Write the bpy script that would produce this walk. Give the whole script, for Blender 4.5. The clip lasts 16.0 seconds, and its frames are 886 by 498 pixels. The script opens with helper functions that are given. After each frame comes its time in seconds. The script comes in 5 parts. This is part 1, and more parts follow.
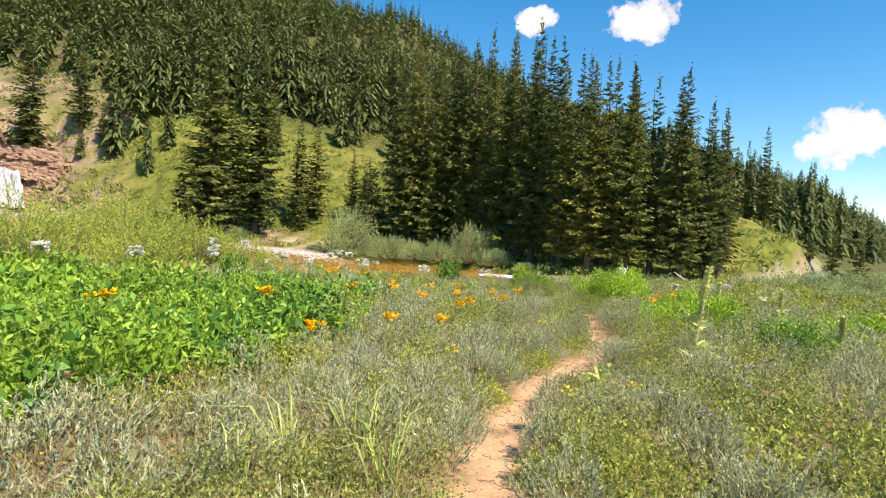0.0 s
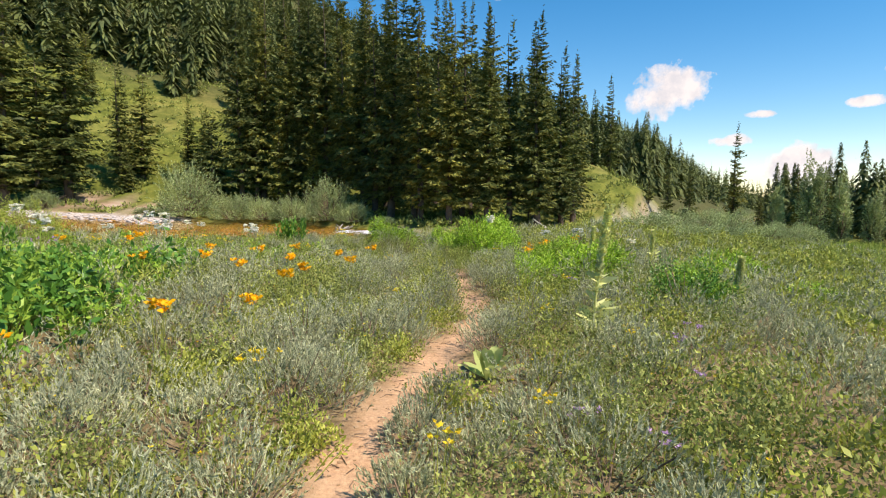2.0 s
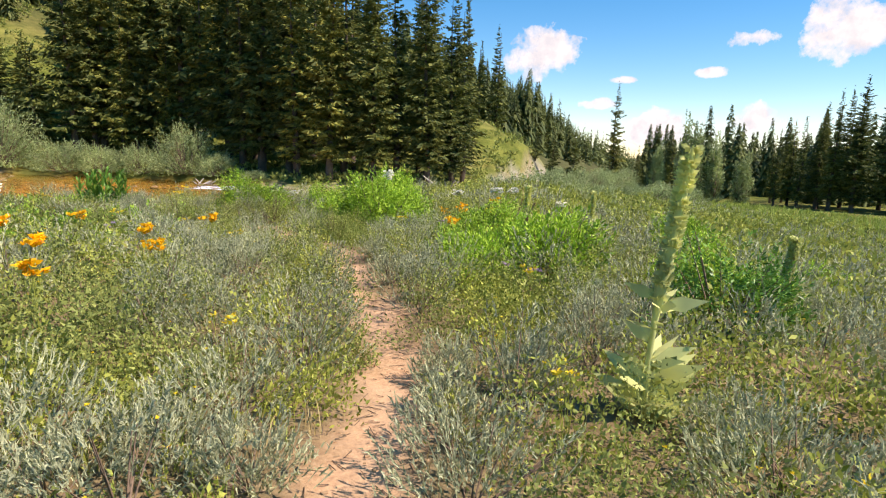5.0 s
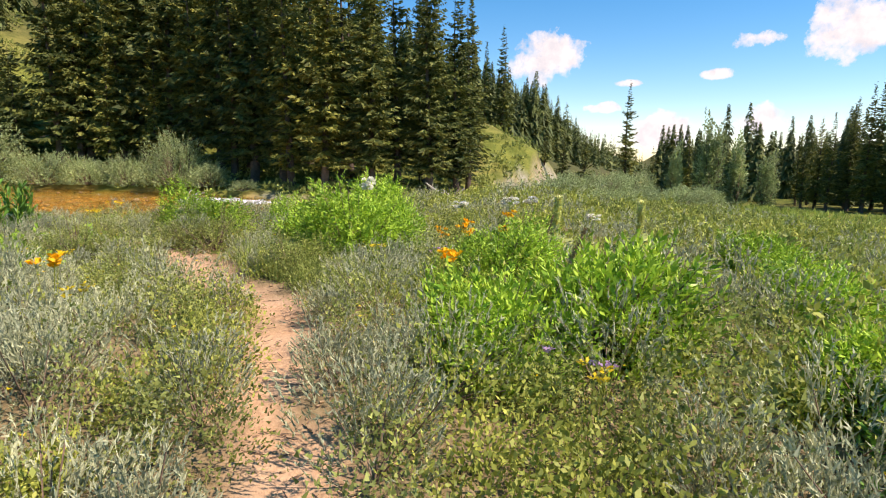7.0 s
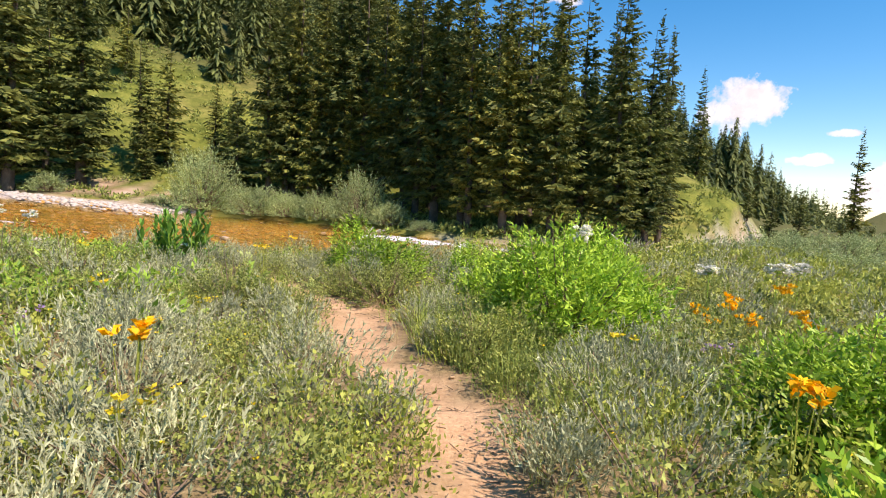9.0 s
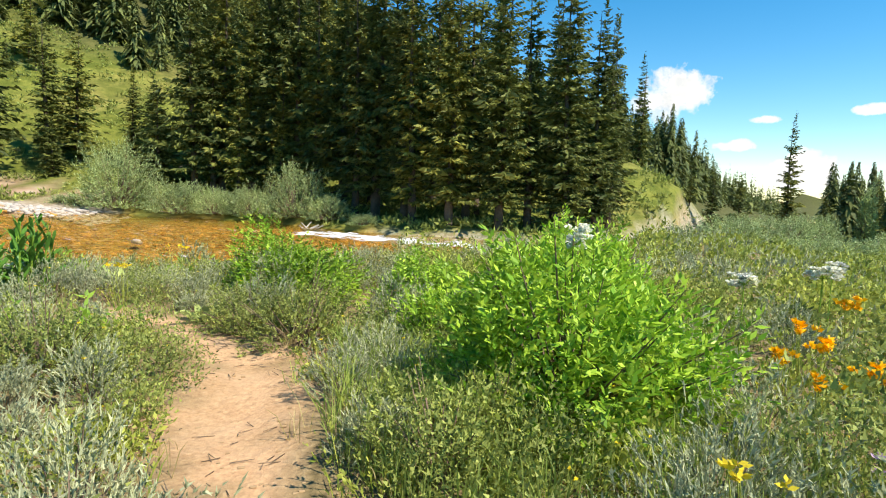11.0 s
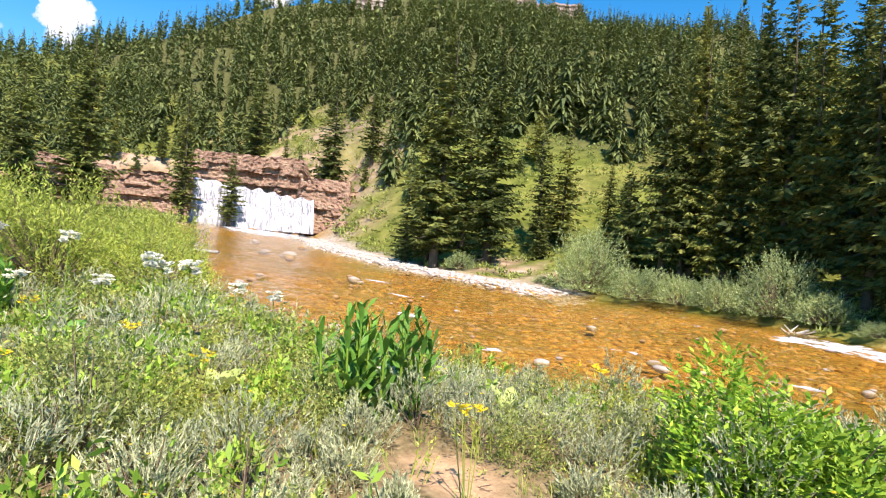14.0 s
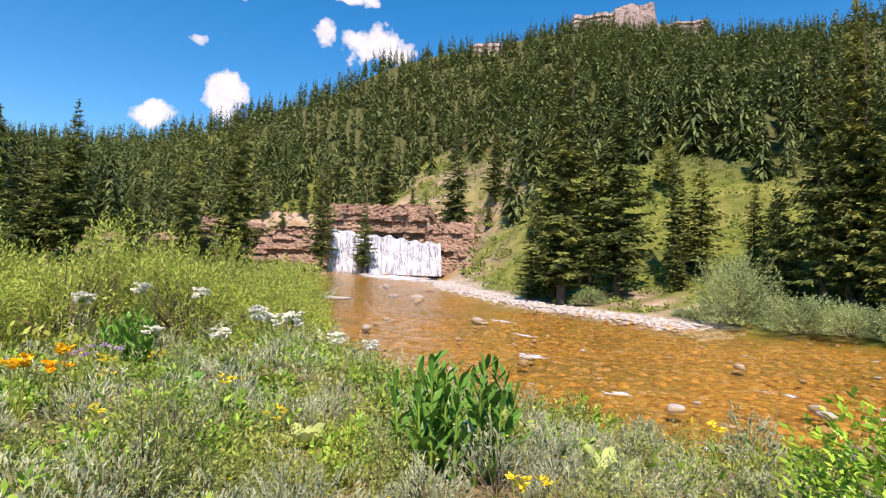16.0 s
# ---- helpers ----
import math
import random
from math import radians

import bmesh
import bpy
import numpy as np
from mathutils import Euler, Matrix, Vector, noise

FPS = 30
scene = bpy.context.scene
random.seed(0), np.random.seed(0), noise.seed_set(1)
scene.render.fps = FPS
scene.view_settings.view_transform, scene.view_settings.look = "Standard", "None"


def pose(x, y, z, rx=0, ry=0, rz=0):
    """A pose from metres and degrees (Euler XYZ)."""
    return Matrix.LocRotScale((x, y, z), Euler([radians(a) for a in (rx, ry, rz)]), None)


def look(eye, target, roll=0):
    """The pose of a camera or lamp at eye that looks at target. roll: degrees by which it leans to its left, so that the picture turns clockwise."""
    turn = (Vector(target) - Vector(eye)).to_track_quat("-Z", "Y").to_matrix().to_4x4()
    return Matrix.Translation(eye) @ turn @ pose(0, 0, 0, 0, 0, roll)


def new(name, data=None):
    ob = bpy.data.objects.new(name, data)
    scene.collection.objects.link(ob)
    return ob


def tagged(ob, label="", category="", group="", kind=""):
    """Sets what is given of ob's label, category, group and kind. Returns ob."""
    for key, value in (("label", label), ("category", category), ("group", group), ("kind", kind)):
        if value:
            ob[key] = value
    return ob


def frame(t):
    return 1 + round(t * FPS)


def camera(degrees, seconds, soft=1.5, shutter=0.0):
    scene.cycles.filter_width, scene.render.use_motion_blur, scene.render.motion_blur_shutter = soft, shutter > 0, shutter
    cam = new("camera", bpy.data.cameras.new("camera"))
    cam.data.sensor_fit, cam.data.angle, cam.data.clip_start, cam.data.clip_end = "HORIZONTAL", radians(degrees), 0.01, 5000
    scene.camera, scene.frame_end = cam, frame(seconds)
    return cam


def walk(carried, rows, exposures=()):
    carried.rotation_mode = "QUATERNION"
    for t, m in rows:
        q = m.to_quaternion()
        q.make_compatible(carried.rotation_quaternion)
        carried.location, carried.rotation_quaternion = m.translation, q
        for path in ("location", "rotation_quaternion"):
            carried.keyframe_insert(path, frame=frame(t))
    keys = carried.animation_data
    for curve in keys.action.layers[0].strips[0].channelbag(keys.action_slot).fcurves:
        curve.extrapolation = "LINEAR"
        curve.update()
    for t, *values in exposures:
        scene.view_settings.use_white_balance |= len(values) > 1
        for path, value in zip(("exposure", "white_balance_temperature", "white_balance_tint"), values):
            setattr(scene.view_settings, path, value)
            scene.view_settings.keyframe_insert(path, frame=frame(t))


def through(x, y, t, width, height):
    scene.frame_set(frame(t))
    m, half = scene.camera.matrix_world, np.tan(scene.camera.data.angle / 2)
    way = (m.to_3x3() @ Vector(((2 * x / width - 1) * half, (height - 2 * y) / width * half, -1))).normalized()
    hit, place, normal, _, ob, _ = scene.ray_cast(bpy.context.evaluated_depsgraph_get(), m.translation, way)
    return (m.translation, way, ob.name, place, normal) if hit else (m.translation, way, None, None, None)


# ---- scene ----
cam = camera(76.0, 16.0, soft=1.1)
PATH = [
    (0, (3.757, 1.364, 1.692), (3.265, 5.332, 1.618), 2.9),
    (0.5, (4.014, 1.959, 1.623), (4.390, 5.939, 1.511), 4.6),
    (1, (4.076, 2.567, 1.567), (4.648, 6.517, 1.287), 5.5),
    (1.5, (4.056, 3.322, 1.527), (4.536, 7.278, 1.179), 2.8),
    (2, (3.996, 3.902, 1.533), (4.466, 7.858, 1.177), 0.6),
    (2.5, (3.976, 4.436, 1.537), (4.432, 8.400, 1.261), 0.0),
    (3, (4.003, 5.050, 1.478), (4.501, 8.992, 1.030), -1.0),
    (3.5, (4.034, 5.664, 1.446), (4.688, 9.584, 0.986), -1.4),
    (4, (4.092, 6.294, 1.401), (4.942, 10.162, 0.833), 0.3),
    (4.5, (4.247, 6.916, 1.386), (5.321, 10.716, 0.746), 1.6),
    (5, (4.392, 7.544, 1.386), (5.672, 11.280, 0.744), 1.8),
    (5.2, (4.443, 7.778, 1.362), (5.813, 11.480, 0.722), 2.1),
    (7.3, (5.468, 10.420, 1.301), (6.618, 14.206, 0.719), 0.1),
    (7.5, (5.491, 10.582, 1.288), (6.473, 14.422, 0.744), 0.6),
    (7.7, (5.553, 10.775, 1.283), (6.277, 14.679, 0.795), 1.2),
    (8, (5.546, 11.045, 1.279), (5.952, 14.999, 0.833), 2.6),
    (8.2, (5.507, 11.336, 1.222), (5.661, 15.312, 0.808), 3.0),
    (10.3, (5.152, 13.472, 1.364), (5.212, 17.462, 1.072), 3.5),
    (10.5, (5.227, 13.687, 1.377), (5.425, 17.671, 1.086), 3.1),
    (11, (5.419, 14.361, 1.272), (5.889, 18.317, 0.904), 2.0),
    (11.5, (5.507, 14.829, 1.260), (6.139, 18.749, 0.790), 1.5),
    (12, (5.527, 15.424, 1.219), (5.549, 19.392, 0.709), 2.8),
    (12.5, (5.614, 15.825, 1.318), (4.802, 19.715, 0.870), 3.9),
    (13, (5.323, 16.534, 1.288), (3.735, 20.196, 1.016), 5.0),
    (13.5, (5.092, 17.009, 1.330), (2.940, 20.377, 1.204), 4.3),
    (14, (4.857, 17.288, 1.366), (2.372, 20.422, 1.414), 4.8),
    (14.5, (4.675, 17.520, 1.369), (1.921, 20.416, 1.557), 4.5),
    (15, (4.842, 17.613, 1.422), (1.814, 20.213, 1.678), 3.8),
    (15.5, (4.988, 17.723, 1.473), (1.862, 20.209, 1.707), 2.7),
    (16, (4.955, 17.822, 1.450), (1.825, 20.300, 1.712), 2.1),
]
walk(cam, [(t, look(eye, target, roll)) for t, eye, target, roll in PATH], [(0, 0.72, 7450, 18), (0.5, 0.62, 7100, 11), (1, 0.46, 7050, 15), (2, 0.42, 7100, 19), (3, 0.53, 7200, 23), (5, 0.53, 7150, 23), (8, 0.55, 7250, 25), (10.5, 0.72, 7250, 13), (11, 0.66, 7050, 8), (11.5, 0.64, 7050, 9), (12, 0.64, 7000, 17), (13, 0.92, 6900, 19), (14, 0.93, 6900, 19), (15, 0.72, 6950, 23), (16, 0.56, 6950, 24)])

# ---- world, sun ----
SUN_AZ, SUN_EL = 128.0, 52.0
world = bpy.data.worlds.new("mountain_sky")
scene.world = world
world.use_nodes = True
wn = world.node_tree
sky = wn.nodes.new("ShaderNodeTexSky")
sky.sky_type = "NISHITA"
sky.sun_disc = False
sky.sun_elevation, sky.sun_rotation = radians(SUN_EL), radians(SUN_AZ)
sky.altitude, sky.air_density, sky.dust_density, sky.ozone_density = 400, 1.0, 0.0, 1.6
wn.nodes["Background"].inputs["Strength"].default_value = 0.135
vivid = wn.nodes.new("ShaderNodeHueSaturation")
vivid.inputs["Hue"].default_value = 0.494
vivid.inputs["Saturation"].default_value = 1.46
wn.links.new(sky.outputs[0], vivid.inputs["Color"])
wn.links.new(vivid.outputs[0], wn.nodes["Background"].inputs["Color"])
sun = new("sun", bpy.data.lights.new("sun", "SUN"))
sun.data.energy, sun.data.angle, sun.data.color = 5.0, radians(0.53), (1.0, 0.95, 0.86)
sun.matrix_world = look((60 * math.sin(radians(SUN_AZ)), 60 * math.cos(radians(SUN_AZ)), 60 * math.tan(radians(SUN_EL))), (0, 0, 0))


# ---- materials ----
def material(name, rough=0.8, spec=0.3):
    m = bpy.data.materials.new(name)
    m.use_nodes = True
    b = m.node_tree.nodes["Principled BSDF"]
    b.inputs["Roughness"].default_value = rough
    b.inputs["Specular IOR Level"].default_value = spec
    return m, m.node_tree, b


def node(nt, kind, **values):
    n = nt.nodes.new(kind)
    for key, value in values.items():
        n.inputs[key.replace("_", " ")].default_value = value
    return n


def ramp(nt, source, stops):
    r = nt.nodes.new("ShaderNodeValToRGB")
    while len(r.color_ramp.elements) < len(stops):
        r.color_ramp.elements.new(0.5)
    for e, (p, c) in zip(r.color_ramp.elements, stops):
        e.position, e.color = p, (*c, 1)
    nt.links.new(source, r.inputs[0])
    return r.outputs[0]


def mix(nt, fac, a, b, mode="MIX"):
    m = nt.nodes.new("ShaderNodeMix")
    m.data_type, m.blend_type = "RGBA", mode
    for sock, v in ((m.inputs[0], fac), (m.inputs[6], a), (m.inputs[7], b)):
        if isinstance(v, bpy.types.NodeSocket):
            nt.links.new(v, sock)
        elif isinstance(v, tuple):
            sock.default_value = (*v, 1)
        else:
            sock.default_value = v
    return m.outputs[2]


def place(nt):
    return nt.nodes.new("ShaderNodeNewGeometry").outputs["Position"]


def noise_of(nt, scale, detail=4, rough=0.6, vector=None):
    n = node(nt, "ShaderNodeTexNoise", Scale=scale, Detail=detail, Roughness=rough)
    nt.links.new(vector or place(nt), n.inputs["Vector"])
    return n.outputs["Fac"]


def bump(nt, b, height, strength=0.5, distance=0.02):
    n = node(nt, "ShaderNodeBump", Strength=strength, Distance=distance)
    nt.links.new(height, n.inputs["Height"])
    nt.links.new(n.outputs[0], b.inputs["Normal"])


def attr(nt, name):
    a = nt.nodes.new("ShaderNodeAttribute")
    a.attribute_name = name
    return a.outputs["Fac"]


def foliage(name, dark, light, rough=0.65, through=0.35, patch=0.6, spec=0.25, single=False):
    """Leaf material: colour varies from leaf to leaf and from patch to patch, some light passes through."""
    m, nt, b = material(name, rough, spec)
    island = nt.nodes.new("ShaderNodeNewGeometry").outputs["Random Per Island"]
    leaf = ramp(nt, island, [(0.0, dark), (1.0, light)])
    area = ramp(nt, noise_of(nt, patch, 3), [(0.3, (0.62, 0.64, 0.64)), (0.7, (1.3, 1.25, 1.12))])
    col = mix(nt, 1.0, leaf, area, "MULTIPLY")
    if single:
        own = nt.nodes.new("ShaderNodeObjectInfo").outputs["Random"]
        col = mix(nt, 1.0, col, ramp(nt, own, [(0.0, (0.68, 0.74, 0.7)), (0.6, (1.0, 1.0, 0.9)), (1.0, (1.45, 1.3, 0.95))]), "MULTIPLY")
    nt.links.new(col, b.inputs["Base Color"])
    t = nt.nodes.new("ShaderNodeBsdfTranslucent")
    nt.links.new(col, t.inputs["Color"])
    mx = nt.nodes.new("ShaderNodeMixShader")
    mx.inputs[0].default_value = through
    nt.links.new(b.outputs[0], mx.inputs[1])
    nt.links.new(t.outputs[0], mx.inputs[2])
    nt.links.new(mx.outputs[0], nt.nodes["Material Output"].inputs[0])
    return m


def plain(name, dark, light, rough=0.7, scale=6.0, spec=0.3, relief=0.3, distance=0.02):
    m, nt, b = material(name, rough, spec)
    n = noise_of(nt, scale, 6)
    big = noise_of(nt, scale * 0.13, 3)
    col = mix(nt, 0.5, ramp(nt, n, [(0.3, dark), (0.7, light)]), ramp(nt, big, [(0.35, dark), (0.65, light)]))
    nt.links.new(col, b.inputs["Base Color"])
    bump(nt, b, n, relief, distance)
    return m


SPRUCE = foliage("spruce_needles", (0.06, 0.088, 0.03), (0.235, 0.255, 0.072), 0.6, 0.24, 0.4, 0.2, True)
SPRUCE_FAR = foliage("far_spruce_needles", (0.058, 0.086, 0.032), (0.19, 0.225, 0.068), 0.7, 0.18, 0.3)
BARK = plain("spruce_bark", (0.06, 0.045, 0.034), (0.16, 0.125, 0.09), 0.9, 9, 0.1, 0.8)
SAGE = foliage("sage_leaves", (0.245, 0.268, 0.15), (0.585, 0.615, 0.4), 0.8, 0.22, 1.9, 0.15)
OLIVE = foliage("olive_leaves", (0.13, 0.17, 0.042), (0.43, 0.48, 0.135), 0.65, 0.3, 1.9)
HERB = foliage("herb_leaves", (0.19, 0.245, 0.035), (0.52, 0.55, 0.12), 0.55, 0.34, 1.7)
LUSH = foliage("lush_leaves", (0.12, 0.25, 0.028), (0.4, 0.58, 0.08), 0.45, 0.3, 0.7)
LIME = foliage("lime_leaves", (0.13, 0.29, 0.02), (0.48, 0.66, 0.075), 0.42, 0.26, 0.8)
DEEP = foliage("dark_green_leaves", (0.045, 0.14, 0.022), (0.17, 0.36, 0.055), 0.4, 0.2, 0.8)
WILLOW = foliage("willow_leaves", (0.17, 0.24, 0.085), (0.46, 0.55, 0.26), 0.55, 0.22, 0.5)
WILLOW_YELLOW = foliage("yellow_willow_leaves", (0.26, 0.34, 0.045), (0.54, 0.6, 0.13), 0.55, 0.4, 0.5)
POPLAR = foliage("poplar_leaves", (0.22, 0.3, 0.11), (0.46, 0.53, 0.25), 0.5, 0.35, 0.5)
STRAW = foliage("dry_grass", (0.3, 0.24, 0.1), (0.6, 0.5, 0.26), 0.8, 0.35, 0.9)
GRASS = foliage("green_grass", (0.2, 0.3, 0.05), (0.46, 0.54, 0.15), 0.6, 0.4, 0.7)
MULLEIN = foliage("woolly_leaves", (0.52, 0.56, 0.2), (0.76, 0.78, 0.36), 0.85, 0.3, 2.0, 0.1)
PALE = foliage("pale_leaves", (0.4, 0.5, 0.13), (0.62, 0.7, 0.27), 0.6, 0.4, 2.0)
TWIG = plain("brown_twigs", (0.12, 0.085, 0.055), (0.28, 0.2, 0.14), 0.9, 20, 0.1)
ORANGE = foliage("orange_petals", (0.9, 0.42, 0.005), (0.97, 0.6, 0.015), 0.6, 0.3, 3)
YELLOW = foliage("yellow_petals", (0.75, 0.55, 0.02), (0.9, 0.7, 0.05), 0.6, 0.3, 3)
WHITE = foliage("white_florets", (0.8, 0.8, 0.7), (0.92, 0.92, 0.86), 0.7, 0.3, 3)
PURPLE = foliage("purple_petals", (0.4, 0.25, 0.5), (0.62, 0.42, 0.66), 0.7, 0.3, 3)
ROCK = plain("pale_river_rock", (0.24, 0.19, 0.15), (0.46, 0.4, 0.34), 0.75, 5, 0.3, 0.5)
ROCK_BROWN = plain("brown_river_rock", (0.2, 0.12, 0.06), (0.42, 0.29, 0.16), 0.7, 5, 0.3, 0.5)


def cliff_material():
    """Bedded red rock: flat-lying strata of differing colour, blotches and dark joints."""
    m, nt, b = material("red_cliff_rock", 0.92, 0.15)
    flat = node(nt, "ShaderNodeMapping", Scale=(0.12, 0.12, 1.5))
    nt.links.new(place(nt), flat.inputs["Vector"])
    strata, blotch, fine = noise_of(nt, 1.0, 5, 0.65, flat.outputs[0]), noise_of(nt, 0.45, 5), noise_of(nt, 2.6, 6)
    col = ramp(nt, strata, [(0.32, (0.13, 0.085, 0.065)), (0.45, (0.36, 0.23, 0.165)), (0.54, (0.22, 0.135, 0.1)), (0.66, (0.46, 0.33, 0.24))])
    col = mix(nt, ramp(nt, blotch, [(0.45, (0, 0, 0)), (0.7, (0.6, 0.6, 0.6))]), col, (0.5, 0.36, 0.24))
    col = mix(nt, 1.0, col, ramp(nt, fine, [(0.32, (0.5, 0.48, 0.46)), (0.55, (1.05, 1.03, 1.0))]), "MULTIPLY")
    nt.links.new(col, b.inputs["Base Color"])
    bump(nt, b, fine, 0.9, 0.3)
    return m


CLIFF = cliff_material()
SUMMIT = plain("summit_rock", (0.26, 0.19, 0.17), (0.48, 0.4, 0.36), 0.9, 0.08, 0.2, 1.0, 2.0)
DEADWOOD = plain("bleached_wood", (0.3, 0.27, 0.23), (0.52, 0.48, 0.42), 0.9, 8, 0.1, 0.5)


def ground_material():
    m, nt, b = material("meadow_ground", 0.95, 0.1)
    fine, mid, big = noise_of(nt, 14, 6), noise_of(nt, 1.3, 4), noise_of(nt, 0.07, 4)
    grass = mix(nt, 0.5, ramp(nt, fine, [(0.3, (0.1, 0.125, 0.022)), (0.7, (0.2, 0.215, 0.05))]), ramp(nt, mid, [(0.3, (0.105, 0.14, 0.025)), (0.7, (0.22, 0.22, 0.05))]))
    grass = mix(nt, ramp(nt, big, [(0.5, (0, 0, 0)), (0.68, (0.55, 0.55, 0.55))]), grass, (0.3, 0.25, 0.09))
    clump = ramp(nt, noise_of(nt, 0.45, 5, 0.7), [(0.42, (0.62, 0.66, 0.55)), (0.6, (1.12, 1.08, 1.0))])
    grass = mix(nt, 1.0, grass, clump, "MULTIPLY")
    litter = ramp(nt, fine, [(0.3, (0.1, 0.075, 0.036)), (0.55, (0.23, 0.17, 0.085)), (0.75, (0.36, 0.275, 0.15))])
    soil = ramp(nt, noise_of(nt, 30, 6), [(0.25, (0.36, 0.2, 0.11)), (0.55, (0.54, 0.33, 0.18)), (0.8, (0.64, 0.43, 0.26))])
    soil = mix(nt, ramp(nt, noise_of(nt, 2.2, 4), [(0.4, (0, 0, 0)), (0.7, (0.6, 0.6, 0.6))]), soil, (0.58, 0.39, 0.24))
    cells = node(nt, "ShaderNodeTexVoronoi", Scale=6.0)
    nt.links.new(place(nt), cells.inputs["Vector"])
    bed = ramp(nt, cells.outputs["Color"], [(0.1, (0.2, 0.1, 0.03)), (0.4, (0.46, 0.24, 0.04)), (0.7, (0.58, 0.37, 0.09)), (0.95, (0.44, 0.36, 0.18))])
    bed = mix(nt, ramp(nt, noise_of(nt, 0.16, 4), [(0.38, (0, 0, 0)), (0.56, (0.75, 0.75, 0.75))]), bed, (0.26, 0.21, 0.06))
    bed = mix(nt, 1.0, bed, ramp(nt, noise_of(nt, 2.2, 6), [(0.35, (0.68, 0.63, 0.55)), (0.6, (1.12, 1.08, 1.0))]), "MULTIPLY")
    bed = mix(nt, ramp(nt, cells.outputs["Distance"], [(0.4, (0, 0, 0)), (0.8, (0.7, 0.7, 0.7))]), bed, (0.2, 0.11, 0.03))
    stones = node(nt, "ShaderNodeTexVoronoi", Scale=5.5)
    nt.links.new(place(nt), stones.inputs["Vector"])
    bar = ramp(nt, stones.outputs["Color"], [(0.1, (0.26, 0.21, 0.18)), (0.6, (0.44, 0.38, 0.33)), (0.95, (0.56, 0.5, 0.46))])
    rock = ramp(nt, noise_of(nt, 0.8, 8), [(0.3, (0.24, 0.14, 0.1)), (0.5, (0.42, 0.28, 0.2)), (0.75, (0.5, 0.4, 0.3))])
    duff = ramp(nt, mid, [(0.3, (0.05, 0.055, 0.022)), (0.7, (0.1, 0.095, 0.04))])
    col = mix(nt, attr(nt, "forest"), mix(nt, attr(nt, "scrub"), grass, litter), duff)
    for name, other in (("rocky", rock), ("trail", soil), ("bed", bed), ("gravel", bar)):
        col = mix(nt, attr(nt, name), col, other)
    nt.links.new(col, b.inputs["Base Color"])
    bump(nt, b, fine, 0.6, 0.04)
    return m


GROUND = ground_material()


def water_material():
    m = bpy.data.materials.new("clear_amber_water")
    m.use_nodes = True
    nt = m.node_tree
    nt.nodes.remove(nt.nodes["Principled BSDF"])
    rip = node(nt, "ShaderNodeBump", Strength=0.75, Distance=0.14)
    stretch = node(nt, "ShaderNodeMapping", Scale=(1.0, 1.8, 1.0))
    nt.links.new(place(nt), stretch.inputs["Vector"])
    waves = mix(nt, 0.4, noise_of(nt, 1.6, 4, 0.6, stretch.outputs[0]), noise_of(nt, 6.0, 4, 0.65, stretch.outputs[0]))
    nt.links.new(waves, rip.inputs["Height"])
    clear = nt.nodes.new("ShaderNodeBsdfTransparent")
    clear.inputs[0].default_value = (0.95, 0.86, 0.56, 1)
    gloss = nt.nodes.new("ShaderNodeBsdfGlossy")
    gloss.inputs["Roughness"].default_value = 0.06
    fres = node(nt, "ShaderNodeFresnel", IOR=1.33)
    nt.links.new(rip.outputs[0], fres.inputs["Normal"])
    nt.links.new(rip.outputs[0], gloss.inputs["Normal"])
    surf = nt.nodes.new("ShaderNodeMixShader")
    nt.links.new(fres.outputs[0], surf.inputs[0])
    nt.links.new(clear.outputs[0], surf.inputs[1])
    nt.links.new(gloss.outputs[0], surf.inputs[2])
    # one lilac white for real foam and for sky reflections painted on the ripples
    foam_glint = node(nt, "ShaderNodeBsdfDiffuse", Color=(0.74, 0.75, 0.8, 1))
    broken = noise_of(nt, 2.6, 6, 0.7, stretch.outputs[0])
    cut = nt.nodes.new("ShaderNodeMath")
    cut.operation = "MULTIPLY_ADD"
    nt.links.new(attr(nt, "foam_glint"), cut.inputs[0])
    cut.inputs[1].default_value, cut.inputs[2].default_value = 0.6, -0.72
    add = nt.nodes.new("ShaderNodeMath")
    nt.links.new(cut.outputs[0], add.inputs[0])
    nt.links.new(broken, add.inputs[1])
    white = ramp(nt, add.outputs[0], [(0.0, (0, 0, 0)), (0.22, (1, 1, 1))])
    both = nt.nodes.new("ShaderNodeMixShader")
    nt.links.new(white, both.inputs[0])
    nt.links.new(surf.outputs[0], both.inputs[1])
    nt.links.new(foam_glint.outputs[0], both.inputs[2])
    nt.links.new(both.outputs[0], nt.nodes["Material Output"].inputs[0])
    return m


WATER = water_material()


def fall_material():
    m, nt, b = material("white_falling_water", 0.5, 0.3)
    s = node(nt, "ShaderNodeMapping", Scale=(2.6, 2.6, 0.16))
    nt.links.new(place(nt), s.inputs["Vector"])
    n = noise_of(nt, 1.0, 7, 0.7, s.outputs[0])
    gap = noise_of(nt, 0.55, 3)
    veil = ramp(nt, n, [(0.37, (0.1, 0.09, 0.09)), (0.47, (0.3, 0.3, 0.33)), (0.62, (0.55, 0.55, 0.58))])
    nt.links.new(mix(nt, ramp(nt, gap, [(0.46, (0, 0, 0)), (0.62, (0.75, 0.75, 0.75))]), veil, (0.58, 0.58, 0.61)), b.inputs["Base Color"])
    bump(nt, b, n, 0.5, 0.25)
    return m


FALL = fall_material()


